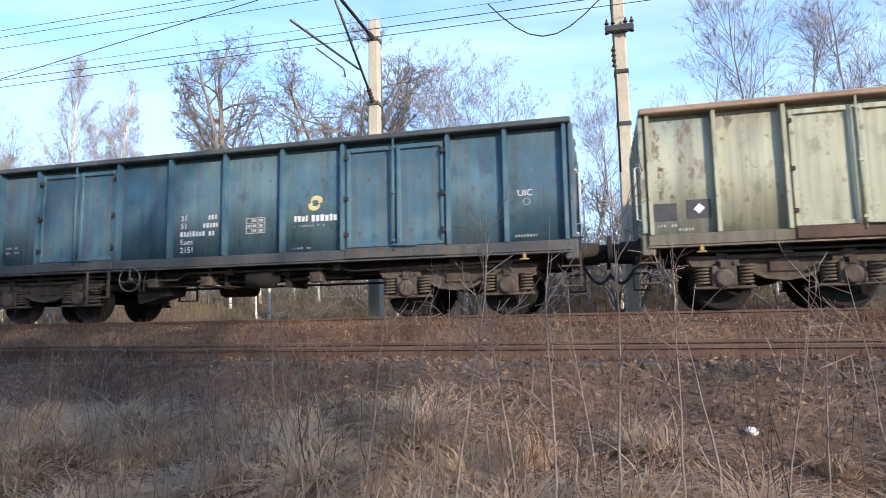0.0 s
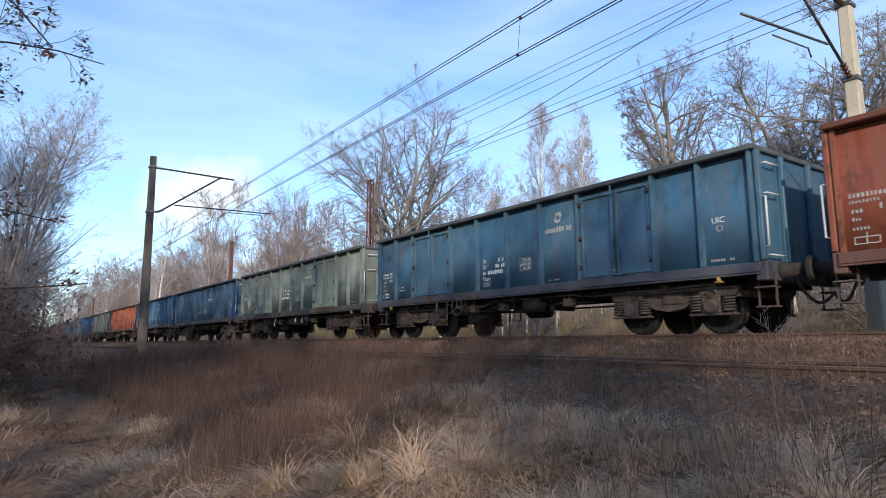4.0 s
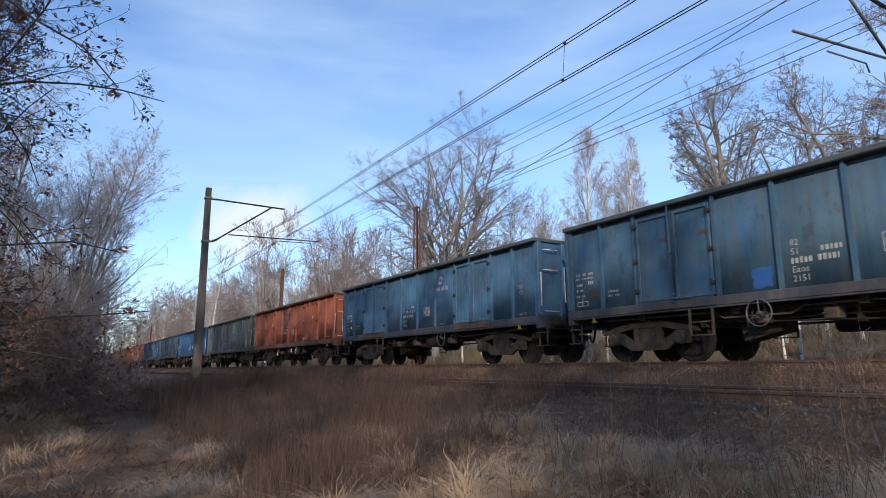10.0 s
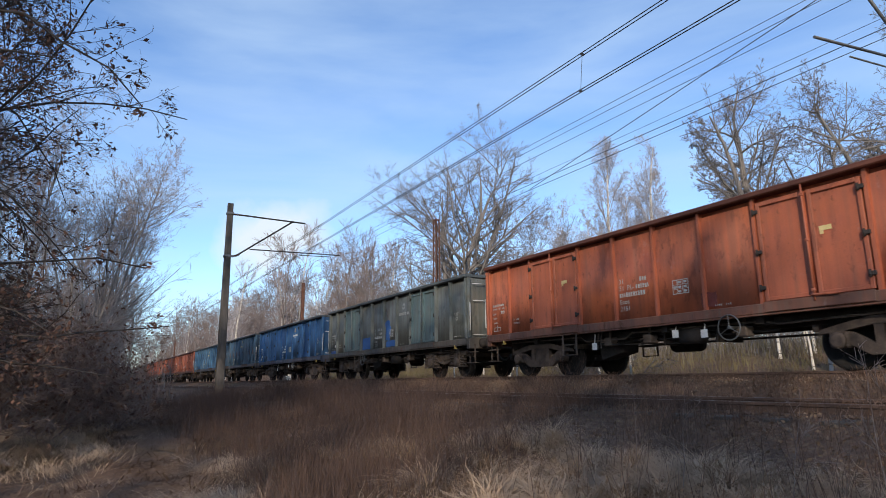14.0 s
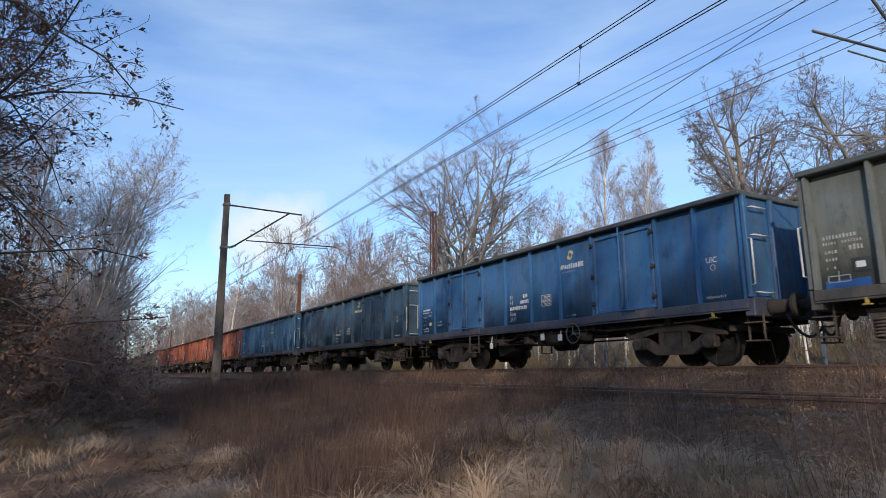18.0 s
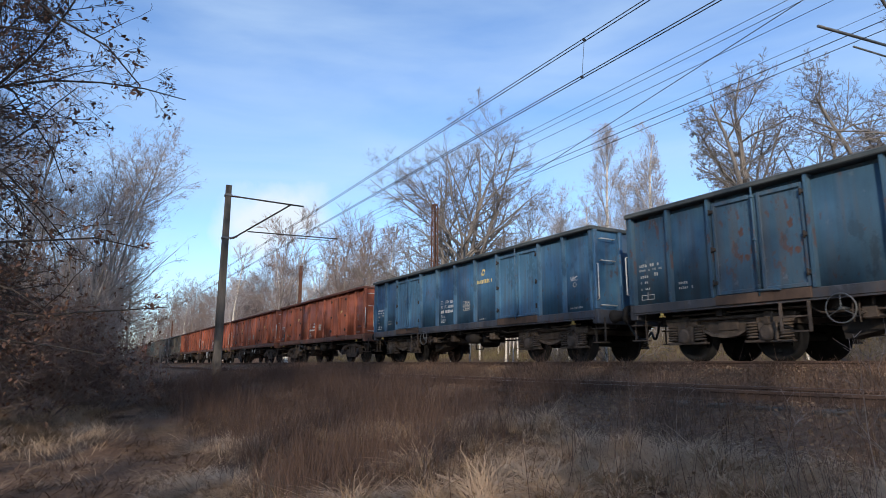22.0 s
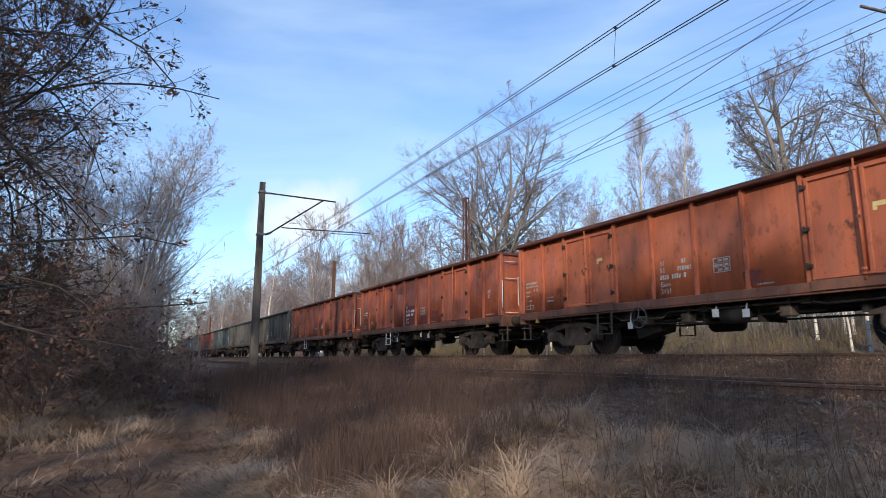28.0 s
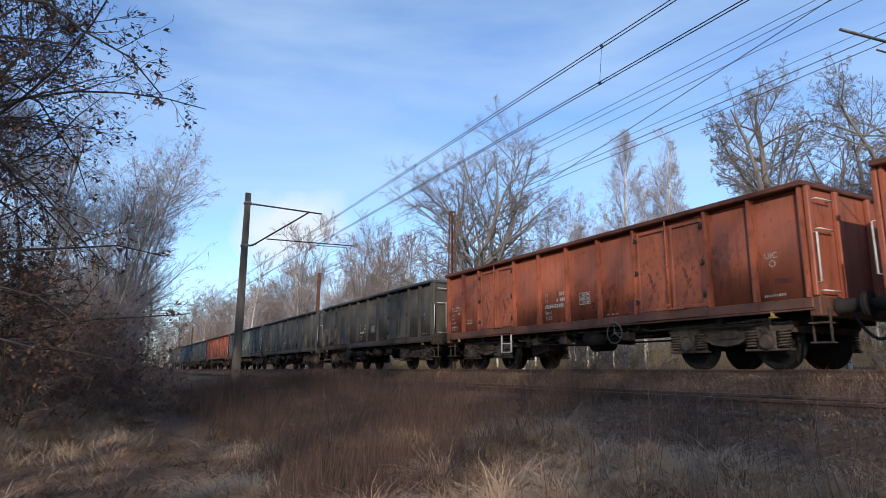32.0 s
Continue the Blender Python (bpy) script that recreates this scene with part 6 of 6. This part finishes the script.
    a = unit(g.normal(0, 1, (n, 3)))
    b = unit(np.cross(a, g.normal(0, 1, (n, 3))))
    s = g.uniform(0.006, 0.020, (n, 1))
    v = np.stack([c - a * s, c + b * s * 0.6, c + a * s, c - b * s * 0.6], 1).reshape(-1, 3)
    tagged(new("leaf_litter", mesh_from("leaf_litter", v, np.arange(n * 4).reshape(-1, 4), [STRAW])), "pale dry leaves blown against the ballast", "leaf litter", kind="stuff")
    g = np.random.default_rng(75)
    n = 7000
    x, y = g.uniform(-45, 16, n), np.concatenate([g.uniform(6.2, 10.6, n // 2), g.uniform(10.2, 13.8, n - n // 2)])
    s = g.uniform(0.02, 0.05, n)
    o = np.array([[1, 0, 0], [-1, 0, 0], [0, 1, 0], [0, -1, 0], [0, 0, 0.8], [0, 0, -0.8]], float)
    v = (np.stack([x, y, ground_h(x, y)], -1)[:, None] + o[None] * s[:, None, None] * g.uniform(0.6, 1.4, (n, 6, 1))).reshape(-1, 3)
    t = np.array([[0, 2, 4], [2, 1, 4], [1, 3, 4], [3, 0, 4], [2, 0, 5], [1, 2, 5], [3, 1, 5], [0, 3, 5]])
    f = (np.arange(n)[:, None, None] * 6 + t[None]).reshape(-1, 3)
    tagged(new("ballast", mesh_from("ballast", v, f, [STONE])), "dirty grey-brown ballast stones along the tracks", "ballast", kind="stuff")


build_grass()


def tussock_mesh(seed, n, height):
    """A fountain of arching blades from one root."""
    g = np.random.default_rng(seed)
    d, r = g.uniform(0, 2 * np.pi, n), 0.16 * np.sqrt(g.uniform(0, 1, n))
    flat = np.stack([np.cos(d), np.sin(d), np.zeros(n)], -1)
    side = np.stack([-np.sin(d), np.cos(d), np.zeros(n)], -1) * g.uniform(0.0026, 0.0062, n)[:, None]
    p = flat * r[:, None]
    ln = height * g.uniform(0.5, 1.3, n)
    th = g.uniform(0.1, 0.9, n)
    turn = g.uniform(0.22, 0.62, n)
    vs = []
    for k in range(6):
        t = 1 - 0.16 * k
        vs += [p - side * t, p + side * t]
        p = p + (flat * np.sin(th)[:, None] + np.array([0, 0, 1.0]) * np.cos(th)[:, None]) * (ln / 5)[:, None]
        p[:, 2] = np.maximum(p[:, 2], 0.015)
        th = np.minimum(th + turn, 2.9)
        d = d + g.normal(0, 0.42, n)
        flat = np.stack([np.cos(d), np.sin(d), np.zeros(n)], -1)
    v = np.stack(vs, 1).reshape(-1, 3)
    i = np.arange(n)[:, None] * 12
    f = np.concatenate([i + np.array([2 * k, 2 * k + 1, 2 * k + 3, 2 * k + 2]) for k in range(5)], 1).reshape(-1, 4)
    return mesh_from("grass_tussock", v, f, [STRAW])


def build_tussocks():
    kinds = [tussock_mesh(90 + i, 300, 0.66) for i in range(5)]
    rg = random.Random(91)
    spots = [(-4.6, 3.05, 1.1), (-4.95, 3.35, 0.9), (-6.04, 3.27, 1.0), (-5.55, 3.55, 0.8), (-5.23, 2.11, 0.9), (-4.2, 3.37, 0.9), (-4.87, 4.13, 0.7), (-5.83, 3.84, 1.0), (-8.9, 3.96, 0.9), (-7.45, 1.6, 0.7),
             (-3.95, 4.42, 0.7), (-2.93, 4.34, 0.8), (-3.7, 3.7, 0.9), (-1.0, 2.75, 0.9), (-0.2, 2.8, 0.8), (-1.7, 2.9, 0.8), (0.6, 2.9, 0.9), (2.2, 3.3, 0.9), (2.9, 3.6, 0.9), (-3.0, 3.0, 0.8)]
    for _ in range(255):
        x = rg.uniform(-9, 4.5)
        y = rg.uniform(2.0, 4.9 if x > -7 else 4.2)
        if math.hypot(x, y) > 2.4 and math.hypot(x + 6.7, y - 2.5) > 1.9 and (x < -0.3 or rg.random() < 0.4):
            spots.append((x, y, rg.uniform(0.45, 0.95)))
    for i, (x, y, sc) in enumerate(spots):
        ob = tagged(new("grass_tussock", kinds[i % 5]), "pale dry grass tussock arching over on the bank", "grass tussock", "grass tussocks on the bank")
        ob.matrix_basis = Matrix.Translation((x, y, float(ground_h(x, y)) - 0.01)) @ Matrix.Rotation(rg.uniform(0, 6.28), 4, "Z") @ Matrix.Rotation(rg.uniform(-0.4, 0.4), 4, "X") @ Matrix.Diagonal((sc, sc * rg.uniform(0.7, 1.1), sc * rg.uniform(0.5, 0.8), 1))


build_tussocks()


def build_saplings():
    kinds = []
    for i in range(4):
        me, _ = tree_meshes(80 + i, SAPLING_BARK, SAPLING_BARK, height=1.6, kids=(6, 3), r0=0.0085, first=0.3, angle=(46, 42), ratio=(0.40, 0.5), rise=0.04, wiggle=0.06, lean=0.04, thin=0.0028, split=1)
        kinds.append(me)
    spots = [(10.1, 3.3, 1.0), (5.3, 3.6, 1.0), (1.3, 3.0, 1.0), (-3.2, 3.3, 1.08), (7.6, 4.0, 0.85), (14.5, 4.2, 0.8), (18.5, 3.6, 0.85), (-8.0, 3.6, 0.9), (-10.5, 4.0, 0.9), (-15.0, 3.8, 0.85), (-17.5, 4.2, 0.8), (26.5, 4.4, 0.7),
             (33.0, 4.0, 0.62), (23.0, 3.3, 0.75), (-22, 4, 0.9), (-26, 3.6, 0.95), (12.3, 3.1, 0.8), (-1.0, 4.1, 0.8), (40.5, 4.2, 0.55), (44.0, 4.6, 0.6)]
    for i, (az, y, sc) in enumerate(spots):
        make_tree(kinds[i % 4], "sapling", "thin leafless sapling among dry grass", "sapling", at(az, y, i * 67, sc, 0.03), "saplings on the bank")
    bm = bmesh.new()
    bmesh.ops.create_icosphere(bm, subdivisions=2, radius=0.042)
    for v in bm.verts:
        v.co *= 1 + 0.25 * noise.noise(v.co * 22)
    me = bpy.data.meshes.new("white_stone")
    bm.to_mesh(me)
    bm.free()
    me.materials.append(WHITE)
    for az, y, sc in ((37.4, 5.0, 0.8), (-12.6, 5.0, 1.0)):
        ob = tagged(new("stone", me), "small whitish stone lying in the grass", "stone", "stones in the grass")
        x = -y * math.tan(radians(az))
        ob.location, ob.scale = (x, y, float(ground_h(x, y)) + 0.02), (sc, sc, sc * 0.8)


build_saplings()

# ---- sleepers ----


def build_sleepers():
    bm = B()
    box(bm, -0.13, 0.13, -1.3, 1.3, -0.30, -0.151, 0.012)
    first = None
    for tr, x0, x1 in ((TRACK_MAIN, -44, 16), (TRACK_IDLE, -44, 16)):
        x = x0
        while x < x1:
            if first is None:
                ob = part("sleeper", bm, SLEEPER, tr)
                first = ob.data
            else:
                ob = new("sleeper", first)
                ob.parent = tr
            ob.location = (x, 0, 0)
            x += 0.62


build_sleepers()

# ---- the train's run ----


def run(t):
    """Metres that the first wagon's middle has come past the viewpoint."""
    return 7.348 + 5.7085 * t + 0.009668 * t * t - 0.0000623 * t ** 3


def motions():
    stops = [i * 2.0 for i in range(17)]
    for i, w in enumerate(WAGONS):
        walk(w, [(t, pose(run(t) - PITCH * i, TRACK_Y, 0)) for t in stops])
    turns = [32.0 * i / 320 for i in range(321)]
    for i, w in enumerate(WAGONS):
        for o in w.children_recursive:
            if o.name.startswith("wheelset"):
                at0 = o.location.copy()
                walk(o, [(t, Matrix.Translation(at0) @ Matrix.Rotation((run(t) - run(0)) / 0.46 + i, 4, "Y")) for t in turns])


motions()
